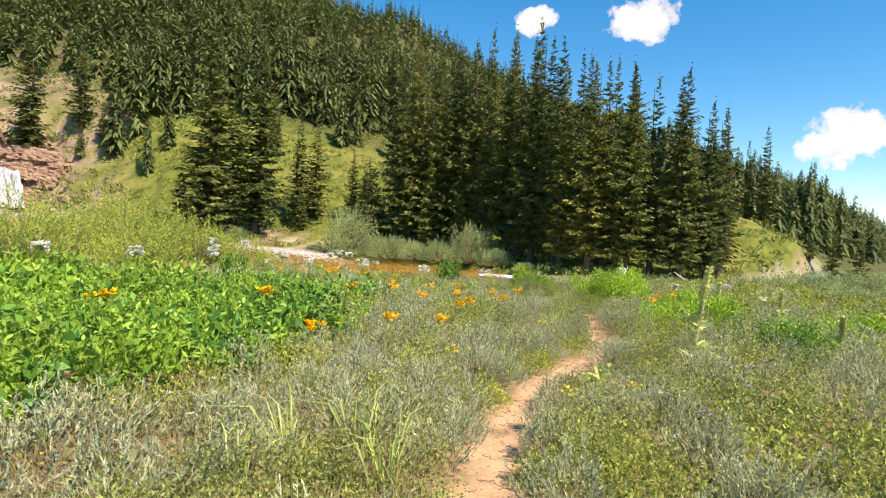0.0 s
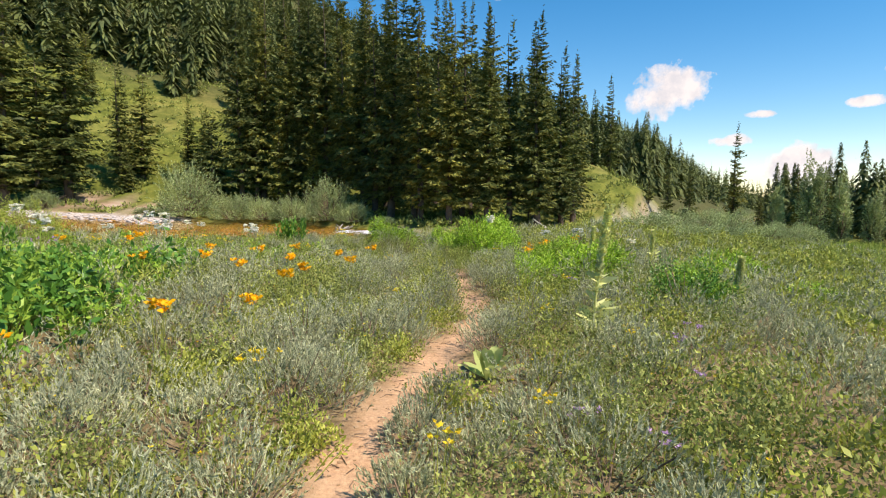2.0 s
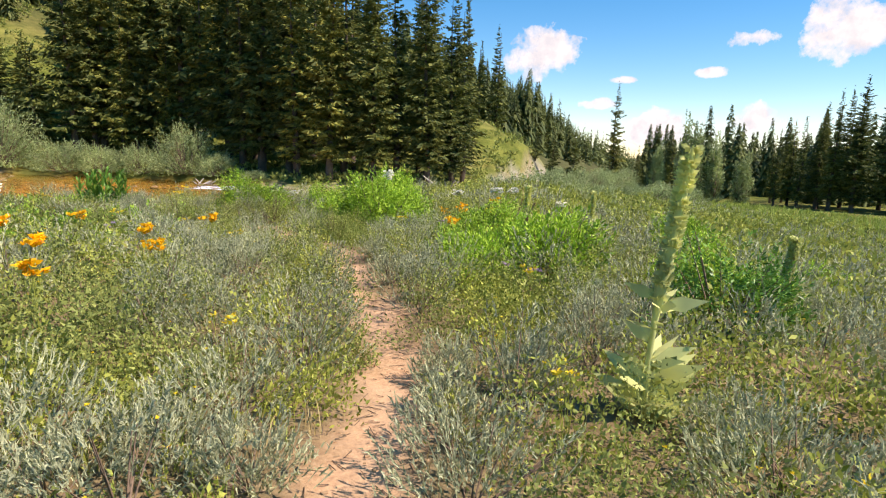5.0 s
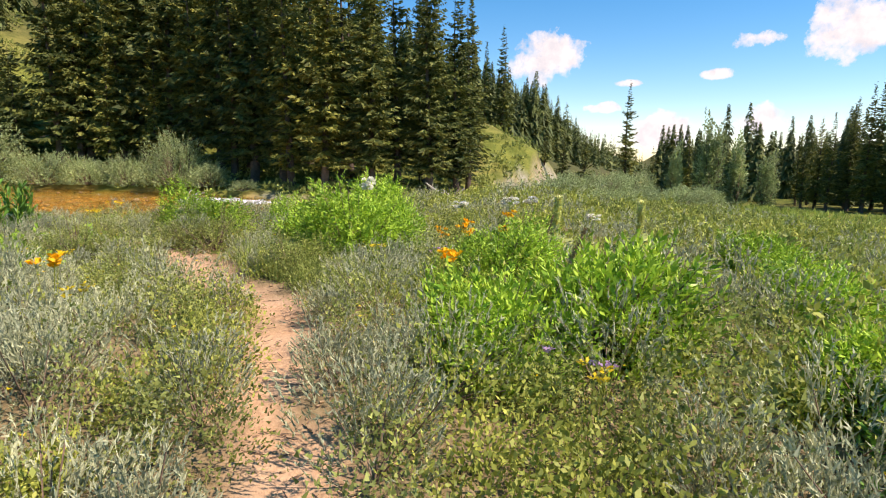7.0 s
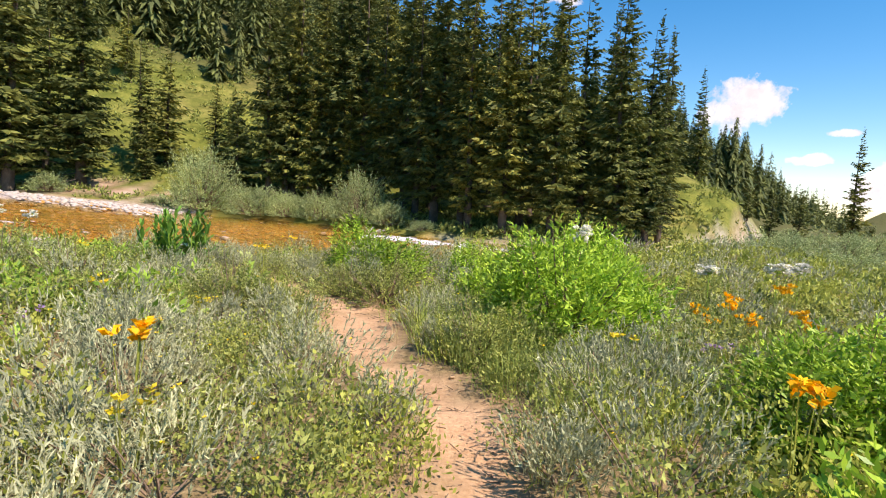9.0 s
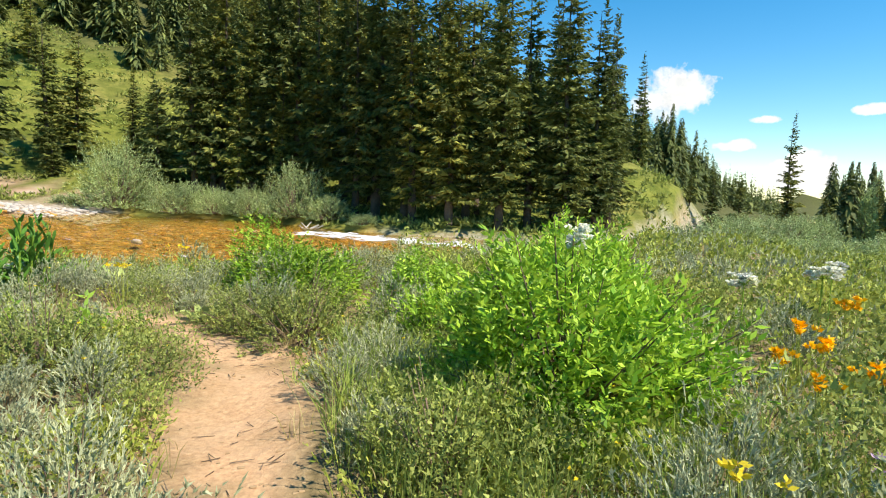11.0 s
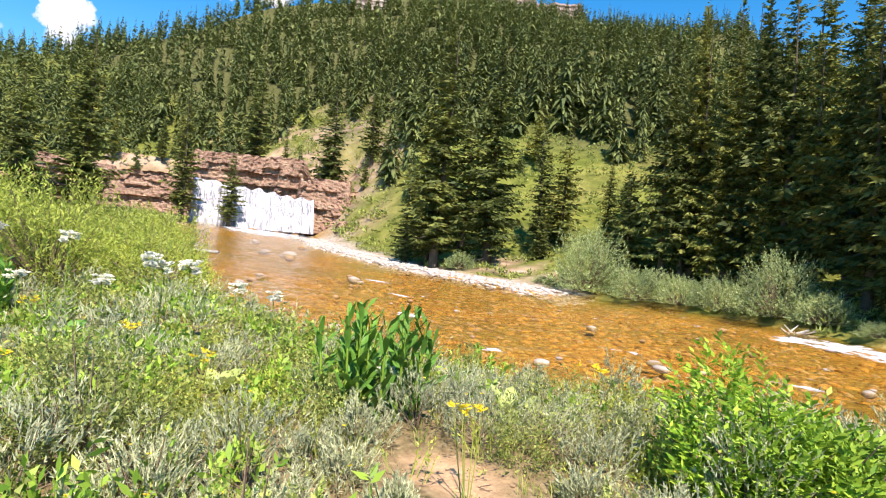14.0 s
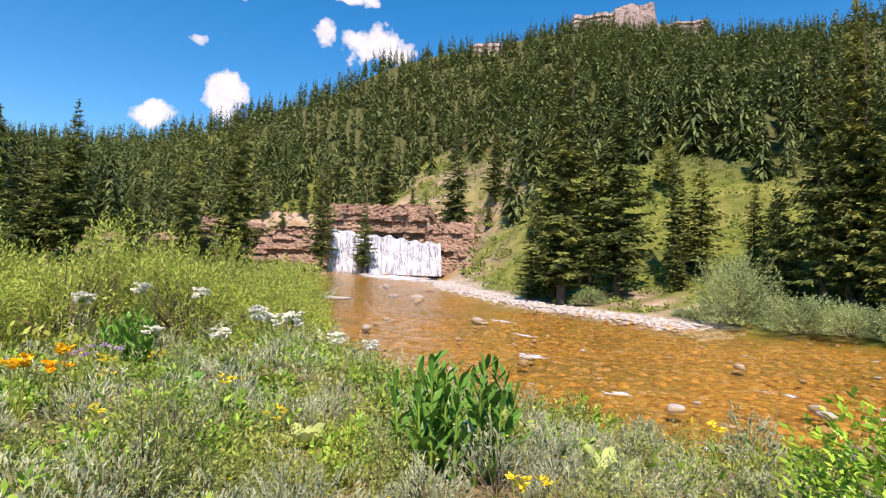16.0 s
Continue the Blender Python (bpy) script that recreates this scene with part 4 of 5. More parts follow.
for x, y, size, high in ((40.1, 47.2, 0.95, 2.5), (41.8, 46.2, 0.75, 2.0), (43.6, 45.0, 0.7, 1.5), (38.0, 48.8, 0.6, 1.6)):
    z = float(height(x, y))
    ob = thing("poplar_tree", x, y, z, "slender pale green poplar on the valley meadow", "poplar tree", "poplars")
    ob.matrix_basis = Matrix.LocRotScale((x, y, z), Euler((0, 0, x)), (size * 1.05, size * 1.05, high * 0.41))
    if "poplar" not in SPRUCES:
        SPRUCES["poplar"] = leafy_bush("poplar", 15, 1.3, 6.6, 7000, 0.2, 0.55, POPLAR, 0.1, 60)
    part("crown", SPRUCES["poplar"][1], ob)
    part("framework", SPRUCES["poplar"][0], ob, "pale thin trunks and branches")


# ---- ground cover, joined by kind ----
KEEP_CLEAR = ((4.98, 8.7, 0.48), (4.88, 8.35, 0.34), (6.45, 10.0, 0.42), (2.45, 21.4, 0.35), (3.75, 20.1, 0.35), (0.4, 20.0, 0.3), (1.55, 20.6, 0.45), (-2.4, 20.8, 0.4), (4.6, 18.0, 0.4))


def sow(rng, count, box, keep):
    x, y = rng.uniform(box[0], box[1], count), rng.uniform(box[2], box[3], count)
    dn, _ = banks(x, y)
    m = (dn > 0.25) & keep(x, y, trail_distance(x, y), dn)
    for cx, cy, cr in KEEP_CLEAR:
        m &= np.hypot(x - cx, y - cy) > cr
    x, y = x[m], y[m]
    return np.stack([x, y, height(x, y) - 0.02], -1)


def in_lush(x, y):
    """The tall green growth west of the first stretch of the path."""
    return (x < 1.3 - 0.28 * np.abs(y - 9.5) + 0.4 * waves(x, y, 2, 51)) & (y > 3.0) & (y < 15) & (x > -12)


def sprigs(rng, spots, stems, tall, wide, per, leaf, slim, tilt=0.65, wild=0.5):
    """Shrubs of slim stems, each set with small leaves."""
    n = len(spots)
    size = (0.6 + 0.75 * rng.rand(n) ** 1.5).repeat(stems)
    a = rng.rand(n * stems) * 6.28
    lean = np.sqrt(rng.rand(n * stems)) * tilt
    way = np.stack([np.cos(a) * np.sin(lean), np.sin(a) * np.sin(lean), np.cos(lean)], -1)
    foot = spots.repeat(stems, 0) + np.stack([np.cos(a), np.sin(a), 0 * a], -1) * (rng.rand(n * stems) * wide * 0.5 * size)[:, None]
    ln = tall * size * (0.68 + 0.32 * rng.rand(n * stems)) * (1 - 0.18 * lean)
    t = 0.35 + 0.65 * rng.rand(n * stems, per) ** 0.8
    base = (foot[:, None] + way[:, None] * (ln[:, None] * t)[..., None]).reshape(-1, 3)
    lw = unit(way.repeat(per, 0) * 0.8 + rng.normal(size=(len(base), 3)) * wild)
    ll = leaf * (0.6 + 0.8 * rng.rand(len(base)))
    return blades(rng, foot, way, ln, np.full(len(foot), 0.006 + leaf * 0.05), 0.05), leaves(rng, base, lw, ll, ll * slim)


def tufts(rng, spots, n, tall, width, tilt=0.5, droop=0.35):
    k = len(spots) * n
    a, lean = rng.rand(k) * 6.28, rng.rand(k) * tilt
    way = np.stack([np.cos(a) * np.sin(lean), np.sin(a) * np.sin(lean), np.cos(lean)], -1)
    base = spots.repeat(n, 0) + rng.normal(size=(k, 3)) * (0.04, 0.04, 0)
    ln = (0.6 + 0.7 * rng.rand(len(spots))).repeat(n) * tall * (0.5 + 0.6 * rng.rand(k))
    return blades(rng, base, way, ln, np.full(k, width), droop)


NEARBOX, MIDBOX, FARBOX = (-0.2, 10.5, 1.0, 24.5), (-7, 17, 0, 30), (-16, 34, 2, 44)
rng = np.random.RandomState(77)


def patch(seed, low, scale=2.2):
    return lambda x, y: waves(x, y, scale, seed) > low


def near_zone(x, y, d):
    return (d < 3.0) & (d > 0.3 - 0.04 * step(11, 12.5, y))


def mid_zone(x, y, d):
    return (d >= 3.0) & (d < 8.5)


def far_zone(x, y, d):
    return d >= 8.5


def mounds(rng, spots, radius, tall, sprays, per, leaf, slim, wild, loose, shape=leaves):
    """Rounded low shrubs: sprays set over a lumpy dome, each a tuft of small leaves, with dark gaps between."""
    n = len(spots)
    a, up = rng.rand(n, sprays) * 6.283, rng.rand(n, sprays) ** 0.8
    ph = rng.rand(n, 1) * 6.28
    lump = (1 + 0.16 * np.sin(a * 3 + ph) + 0.14 * np.sin(up * 9 + ph * 3)) * rng.uniform(0.66, 1.16, (n, sprays))
    flat = np.sqrt(1 - (0.96 * up) ** 2)
    way = np.stack([np.cos(a) * flat, np.sin(a) * flat, up], -1)
    tip = way * lump[..., None] * np.stack([radius, radius, tall], -1)[:, None] + spots[:, None]
    aim = unit(way * 0.7 + (0, 0, 0.55))
    size = (radius[:, None] * rng.uniform(0.3, 0.6, (n, sprays)))
    back = rng.rand(n, sprays, per) ** 1.3
    base = tip[:, :, None] - aim[:, :, None] * (size[..., None] * back)[..., None] + rng.normal(size=(n, sprays, per, 3)) * (radius[:, None, None, None] * loose)
    base = base.reshape(-1, 3)
    base[:, 2] = np.maximum(base[:, 2], (spots[:, 2] + 0.03).repeat(sprays * per))
    lw = unit(aim.reshape(-1, 3).repeat(per, 0) + rng.normal(size=(len(base), 3)) * wild)
    ll = leaf * (0.55 + 0.8 * rng.rand(len(base)))
    return shape(rng, base, lw, ll, ll * slim)


def sage_mounds(rng, spots, radius, tall, shoots, per, leaf):
    """Sagebrush: woody branches below, a dense brush of short upright silvery shoots set with needles over a lumpy dome."""
    n = len(spots)
    a, up = rng.rand(n, shoots) * 6.283, rng.rand(n, shoots) ** 0.75
    rr = np.sqrt(1 - (0.97 * up) ** 2)
    out = np.stack([np.cos(a), np.sin(a), 0 * a], -1)
    ph = rng.rand(n, 1) * 6.28
    lump = (1 + 0.16 * np.sin(3 * a + ph) + 0.13 * np.sin(8 * up + 3 * ph)) * rng.uniform(0.74, 1.12, (n, shoots))
    top = tall[:, None] * (0.22 + 0.78 * up) * lump
    tip = spots[:, None] + out * (rr * radius[:, None] * lump)[..., None] + np.stack([0 * a, 0 * a, top], -1)
    way = unit(out * (0.75 * rr)[..., None] + rng.normal(size=(n, shoots, 3)) * 0.2 + (0, 0, 1))
    long = np.minimum(0.7 * top, (0.06 + 0.9 * leaf) * rng.uniform(0.6, 1.2, (n, shoots)))
    base, axis = (tip - way * long[..., None]).reshape(-1, 3), way.reshape(-1, 3)
    stem = blades(rng, base, axis, long.reshape(-1), np.full(len(base), leaf * 0.17), 0.04)
    t = rng.rand(len(base), per) ** 0.8
    at = (base[:, None] + axis[:, None] * (long.reshape(-1, 1) * t)[..., None]).reshape(-1, 3)
    lw = unit(axis.repeat(per, 0) + rng.normal(size=(len(at), 3)) * 0.42)
    ll = leaf * rng.uniform(0.6, 1.3, len(at))
    keep = slice(None, None, 26)
    wood = tubes(spots.repeat(shoots, 0)[keep] + (0, 0, 0.01), base[keep], np.full(len(base[keep]), 0.006), np.full(len(base[keep]), 0.003), 3)
    return stem, slivers(rng, at, lw, ll, ll * 0.3), wood


def spaced(rng, spots, gap):
    """Thins the spots so that no two stand closer than the gap."""
    kept, cells = [], {}
    for k in range(len(spots)):
        x, y = spots[k, 0], spots[k, 1]
        i, j = int(x // gap), int(y // gap)
        if any((x - p) ** 2 + (y - q) ** 2 < gap * gap for di in (-1, 0, 1) for dj in (-1, 0, 1) for p, q in cells.get((i + di, j + dj), ())):
            continue
        cells.setdefault((i, j), []).append((x, y))
        kept.append(k)
    return spots[kept]


sage_leaf, sage_wood, herb_leaf, herb_stem, olive = [], [], [], [], []
for box, low, high, gap, big, shoots, needles, needle, sprays, per, leaf in (
        ((0, 9, 1.2, 22.5), 0.32, 1.8, 0.37, 0.37, 290, 9, 0.028, 110, 16, 0.024), ((-1.5, 11, 1.2, 24.5), 1.8, 4.2, 0.43, 0.43, 160, 7, 0.038, 76, 13, 0.034),
        (MIDBOX, 4.2, 9.0, 0.55, 0.52, 76, 4, 0.07, 46, 10, 0.056), (FARBOX, 9.0, 99.0, 0.8, 0.66, 44, 3, 0.12, 24, 8, 0.11)):
    s = spaced(rng, sow(rng, 16000, box, lambda x, y, d, dn: (d > low + 0.2 * step(14.5, 16.0, y) * (low < 1)) & (d <= high) & ~in_lush(x, y) & (dn > 0.5) & ((high < 50) | (rng.rand(len(x)) > step(14, 30, x) * 0.6))), gap)
    pick = waves(s[:, 0], s[:, 1], 2.3, 61) * 0.6 + rng.normal(size=len(s)) * 0.42 + 0.15 * step(4.8, 6.2, s[:, 0]) + 0.25 * step(15.6, 16.6, s[:, 1]) * step(4.6, 5.4, s[:, 0])
    for m, kind, squat in ((pick < 0.08, "sage", 1.35), ((pick >= 0.08) & (pick < 0.5), "olive", 1.3), (pick >= 0.5, "herb", 1.05)):
        q = s[m]
        radius = big * rng.uniform(0.6, 1.3, len(q))
        radius *= np.interp(q[:, 1], (15.5, 17.5), (1.0, 0.72))
        crowd = step(11.2, 11.8, q[:, 1]) * step(14.6, 13.6, q[:, 1])
        radius = np.minimum(radius, trail_distance(q[:, 0], q[:, 1]) - 0.12 + 0.1 * crowd)
        tall = np.minimum(radius * squat, 0.46) * rng.uniform(0.78, 1.22, len(q)) * (1 + 0.25 * crowd)
        if kind == "sage":
            stem, lf, wood = sage_mounds(rng, q, radius, tall, shoots, needles, needle)
            sage_leaf += [stem, lf]
            if high < 5:
                sage_wood.append(wood)
        elif kind == "olive":
            olive.append(mounds(rng, q, radius, tall, sprays, per, leaf, 0.6, 0.75, 0.12, slivers))
        else:
            herb_leaf.append(mounds(rng, q, radius, tall, sprays, per * 2 // 3, leaf * 1.35, 0.5, 0.75, 0.13))
stuff("sagebrush_wood", sage_wood, TWIG, "brown woody branches low in the sagebrush", "sagebrush")
for box, zone, count, stems, tall, wide, per, leaf, slim in (
        (NEARBOX, near_zone, 800, 9, 0.3, 0.3, 8, 0.03, 0.42), (MIDBOX, mid_zone, 900, 8, 0.36, 0.34, 6, 0.05, 0.42), (FARBOX, far_zone, 2400, 6, 0.45, 0.5, 4, 0.12, 0.42)):
    s = sow(rng, count, box, lambda x, y, d, dn: zone(x, y, d))
    st, lf = sprigs(rng, s, stems, tall, wide, per, leaf, slim, 0.8)
    herb_stem.append(st)
    herb_leaf.append(lf)
stuff("olive_shrubs", olive, OLIVE, "low olive-green shrubs among the sagebrush", "low shrubs")
stuff("sagebrush_leaves", sage_leaf, SAGE, "silvery grey-green sagebrush covering the meadow", "sagebrush")
stuff("meadow_herbs", herb_leaf + herb_stem, HERB, "yellow-green leafy herbs between the sagebrush", "meadow herbs")

green, straw = [], []
for box, zone, n1, n2, tall, width in ((NEARBOX, near_zone, 800, 1800, 0.25, 0.006), (MIDBOX, mid_zone, 1500, 2200, 0.32, 0.009), (FARBOX, far_zone, 2600, 1800, 0.42, 0.028)):
    green.append(tufts(rng, sow(rng, n1, box, lambda x, y, d, dn: zone(x, y, d)), 16, tall, width))
    straw.append(tufts(rng, sow(rng, n2, box, lambda x, y, d, dn: zone(x, y, d) & (waves(x, y, 1.7, 64) > -0.25)), 12, tall * 0.9, width * 0.8))
green.append(tufts(rng, sow(rng, 5200, (12, 44, 8, 46), lambda x, y, d, dn: far_zone(x, y, d) & (rng.rand(len(x)) < step(11, 24, x))), 9, 0.5, 0.035))
green.append(tufts(rng, sow(rng, 420, (5.2, 7.4, 15.2, 19.6), lambda x, y, d, dn: d > 0.45), 16, 0.42, 0.007, 0.6))
edge = sow(rng, 2600, NEARBOX, lambda x, y, d, dn: (d > 0.3) & (d < 0.62))
straw.append(tufts(rng, sow(rng, 700, (-0.5, 3.4, 2.2, 6.6), lambda x, y, d, dn: (d > 0.4) & ~in_lush(x, y)), 12, 0.34, 0.006, 0.7))
straw.append(tufts(rng, edge[::2], 9, 0.16, 0.005, 0.8))
green.append(tufts(rng, edge[1::3], 10, 0.18, 0.006, 0.7))
tall_grass = np.array([[2.5, 4.9], [2.25, 5.2], [2.1, 4.7], [2.75, 5.4], [2.4, 5.9], [3.0, 5.0]])
plume = tufts(rng, np.column_stack([tall_grass, height(tall_grass[:, 0], tall_grass[:, 1])]), 22, 0.75, 0.013, 0.55, 0.6)
stuff("tall_grass_plumes", [plume], PALE, "tall pale seeding grass leaning over the sagebrush", "tall grass")
stuff("green_grass", green, GRASS, "green meadow grass between the shrubs", "grass")
stuff("dry_grass", straw, STRAW, "dry straw-coloured grass along the path", "dry grass")

lush_stem, lush_leaf = [], []
for count, box, stems, tall, per, leaf in ((380, (-4, 2.6, 3.5, 16), 16, 0.7, 13, 0.085), (400, (-12, -4, 3.5, 16), 9, 0.8, 7, 0.18)):
    st, lf = sprigs(rng, sow(rng, count, box, lambda x, y, d, dn: in_lush(x, y)), stems, tall, 0.4, per, leaf, 0.42, 0.7, 0.9)
    lush_stem.append(st)
    lush_leaf.append(lf)
dark = []
for count, box, stems, tall, per, leaf in ((200, (-4, 1.4, 4, 15), 14, 0.8, 10, 0.12), (160, (-12, -4, 4, 15), 9, 0.95, 7, 0.22)):
    dark += list(sprigs(rng, sow(rng, count, box, lambda x, y, d, dn: in_lush(x, y) & (waves(x, y, 1.8, 71) > -0.2)), stems, tall, 0.3, per, leaf, 0.5, 1.0, 1.0))
stuff("dark_green_growth", dark, DEEP, "dark green broad leaves in the tall growth", "green plants")
for count, box, tall, leaf in ((700, (-6.5, 3.4, 15.5, 25), 0.4, 0.075),):
    st, lf = sprigs(rng, sow(rng, count, box, lambda x, y, d, dn: (d > 0.7) & (waves(x, y, 1.6, 66) > -0.1)), 10, tall, 0.35, 8, leaf, 0.4, 0.6, 0.8)
    lush_stem.append(st)
    lush_leaf.append(lf)
stuff("tall_green_growth", lush_leaf + lush_stem, LUSH, "tall bright green leafy growth near the stream", "green plants")


def hillside_cover():
    """Low clumps of grass and brush on the sunny slope, and undergrowth below the far trees."""
    r = np.random.RandomState(9)
    x, y = r.uniform(-48, 36, 2600), r.uniform(44, 105, 2600)
    dn, df = banks(x, y)
    m = (df > 0.8) & (df < 60)
    spots = np.stack([x[m], y[m], height(x[m], y[m])], -1)
    st, lf = sprigs(r, spots, 8, 0.5, 1.3, 4, 0.3, 0.4, 0.9)
    x, y = r.uniform(-105, -48, 1700), r.uniform(20, 105, 1700)
    dn, df = banks(x, y)
    m = (df > 1.5) | (dn > 2)
    rough = np.stack([x[m], y[m], height(x[m], y[m])], -1)
    st2, lf2 = sprigs(r, rough, 8, 0.9, 1.5, 4, 0.45, 0.4, 1.0)
    stuff("slope_brush", [st, lf, st2, lf2], OLIVE, "low green brush on the mountainside", "brush")


hillside_cover()


def trail_litter():
    """Twigs and pebbles lying on the bare soil of the path."""
    r = np.random.RandomState(33)
    spots = sow(r, 9000, (2.5, 7, 1, 21), lambda x, y, d, dn: d < 0.34) + (0, 0, 0.028)
    a = r.rand(len(spots)) * 6.28
    ln = r.uniform(0.02, 0.13, len(spots))
    tip = spots + np.stack([np.cos(a) * ln, np.sin(a) * ln, 0.012 * r.rand(len(spots))], -1)
    k = len(spots) // 2
    stuff("path_twigs", [tubes(spots[:k], tip[:k], np.full(k, 0.0035), np.full(k, 0.002), 3)], TWIG, "dry twigs scattered on the dirt path", "twigs")
    pebble = spots[k:] - (0, 0, 0.006)
    size = r.uniform(0.005, 0.016, len(pebble))
    stuff("path_pebbles", [tubes(pebble - np.stack([size, 0 * size, 0 * size], -1), pebble + np.stack([size, size * 0.3, 0 * size], -1), size * 0.7, size * 0.6, 5)], ROCK_BROWN, "small stones on the dirt path", "pebbles")


trail_litter()


# ---- single wild plants ----
DRYSPIKE = plain("withered_spike", (0.24, 0.17, 0.09), (0.46, 0.35, 0.2), 0.9, 30, 0.1)


def stalk_plant(x, y, tall, lean, label, mat=MULLEIN, thick=0.042, foot=True, head=0.55):
    """A tall woolly flower spike with a leafy foot."""
    z = float(height(x, y)) - 0.02
    ob = thing("mullein", x, y, z, label, "mullein", "mulleins")
    r = np.random.RandomState(int(x * 100))
    t = np.linspace(0, 1, 9)
    p = np.stack([lean * t ** 1.5, 0.02 * np.sin(t * 5), tall * t], -1)
    rad = np.where(t < 1 - head, thick * 0.4, thick * (0.9 - 0.55 * (t - 1 + head) / head))
    part("spike", mesh("spike", *pipe(p, rad, 8), mat), ob)
    n = 420
    tt = 1 - head * r.rand(n)
    a = r.rand(n) * 6.28
    base = np.stack([np.interp(tt, t, p[:, 0]), np.interp(tt, t, p[:, 1]), tt * tall], -1)
    way = unit(np.stack([np.cos(a), np.sin(a), 0.5 + 0 * a], -1))
    part("flower_head", mesh("flower_head", *leaves(r, base + way * thick * 0.5, way, np.full(n, thick * 1.1), np.full(n, thick * 0.8)), mat), ob)
    n = 74 if foot else 14
    tt = r.rand(n) ** 1.6 * (1 - head)
    a = r.rand(n) * 6.28
    base = np.stack([np.interp(tt, t, p[:, 0]), 0 * tt, tt * tall + 0.02], -1)
    way = unit(np.stack([np.cos(a), np.sin(a), 0.55 - 0.6 * tt], -1))
    ln = (0.3 - 0.2 * tt) * (0.7 + 0.5 * r.rand(n)) * (1 if foot else 0.5)
    part("foliage", mesh("foliage", *leaves(r, base, way, ln, ln * 0.33, 0.3), mat), ob)
    return ob


stalk_plant(6.45, 10.0, 1.5, 0.14, "tall pale green mullein spike beside the path")
stalk_plant(9.2, 11.5, 0.85, 0.05, "pale green mullein spike among sagebrush")
stalk_plant(7.35, 13.7, 0.9, 0.3, "brown withered mullein spike leaning over", DRYSPIKE, 0.014, False, 0.25)
stalk_plant(8.3, 15.6, 0.75, 0.14, "brown withered mullein spike among bushes", DRYSPIKE, 0.009, False, 0.25)
stalk_plant(10.8, 17.2, 1.0, 0.0, "pale green mullein spike on the meadow")
stalk_plant(8.9, 16.4, 0.95, 0.06, "pale green mullein spike on the meadow")


def big_leaf(r, a, rise, ln, width):
    """One broad arched leaf with a midrib fold."""
    t = np.linspace(0, 1, 7)
    w = width * np.sin(np.pi * np.clip(t * 0.93 + 0.05, 0, 1)) ** 0.8 / 2
    out, up = ln * t * math.cos(rise), ln * (t * math.sin(rise) - 0.22 * t ** 2.4)
    rows = [np.stack([out, s * w, up + abs(s) * w * 0.35 + 0.012 * np.sin(t * 9 + s)], -1) for s in (-1, 0, 1)]
    v = np.stack(rows, 1).reshape(-1, 3)
    c, s = math.cos(a), math.sin(a)
    v = np.stack([v[:, 0] * c - v[:, 1] * s, v[:, 0] * s + v[:, 1] * c, v[:, 2]], -1)
    f = []
    for k in range(6):
        for j in (0, 1):
            q = k * 3 + j
            f += [(q, q + 3, q + 4), (q, q + 4, q + 1)]
    return v, np.array(f)


def rosette(x, y, n, ln, width, mat, label, seed, lift=(0.5, 1.1)):
    z = float(height(x, y)) - 0.02
    ob = thing("rosette_plant", x, y, z, label, "broadleaf plant", "broad-leaved rosettes")
    r = random.Random(seed)
    for k in range(n):
        part("leaf", mesh("leaf", *big_leaf(r, k * 2.4 + r.uniform(-0.3, 0.3), r.uniform(*lift), ln * r.uniform(0.7, 1.1), width * r.uniform(0.8, 1.1)), mat), ob)


rosette(4.98, 8.7, 11, 0.46, 0.13, PALE, "pale green mullein rosette with broad upright leaves", 3, (0.6, 1.35))
rosette(2.45, 21.4, 12, 0.42, 0.12, PALE, "yellow-green rosette of long leaves near the water", 4, (0.7, 1.25))
rosette(3.75, 20.1, 9, 0.36, 0.11, PALE, "pale green rosette at the edge of bare soil", 5)
rosette(0.4, 20.0, 9, 0.34, 0.16, PALE, "yellow-green broad-leaved plant among shrubs", 6)
rosette(-0.9, 18.9, 8, 0.3, 0.15, LUSH, "green broad-leaved plant among shrubs", 7)
rosette(-1.6, 20.3, 10, 0.4, 0.2, LUSH, "green broad-leaved plant beside white umbels", 8)
rosette(-2.4, 20.8, 12, 0.5, 0.24, LUSH, "large green cow parsnip leaves near the stream", 9)
rosette(-3.0, 20.0, 10, 0.42, 0.22, DEEP, "large dark green leaves near the stream", 10)


def corn_lily(x, y, tall, seed, label):
    z = float(height(x, y)) - 0.02
    ob = thing("corn_lily", x, y, z, label, "corn lily", "corn lilies")
    r = random.Random(seed)
    kinds = [mesh("leaf", *big_leaf(r, 0, 0.75 + 0.2 * k, 0.34, 0.066), DEEP) for k in range(3)]
    for k in range(19):
        sx, sy, h = r.uniform(-0.34, 0.34), r.uniform(-0.34, 0.34), tall * r.uniform(0.7, 1.0)
        line = np.linspace(0, 1, 5)
        stalk = part("stalk", mesh("stalk", *pipe(np.stack([sx * (1 + 0.2 * line), sy * (1 + 0.2 * line), h * line], -1), 0.016 * (1.2 - line), 6), LUSH), ob)
        for j in range(13):
            u = j / 12
            leaf = part("leaf", kinds[j % 3], stalk)
            s = (1.15 - 0.5 * u) * r.uniform(0.8, 1.1)
            leaf.matrix_basis = Matrix.LocRotScale((sx * (1 + 0.2 * u), sy * (1 + 0.2 * u), h * (0.05 + 0.85 * u)), Euler((0, -0.25 * u, j * 2.4 + k)), (s, s, s))


corn_lily(1.55, 20.6, 0.95, 2, "dark green corn lily clump at the stream bank")
corn_lily(-5.6, 19.6, 0.9, 6, "dark green corn lily clump among wildflowers")


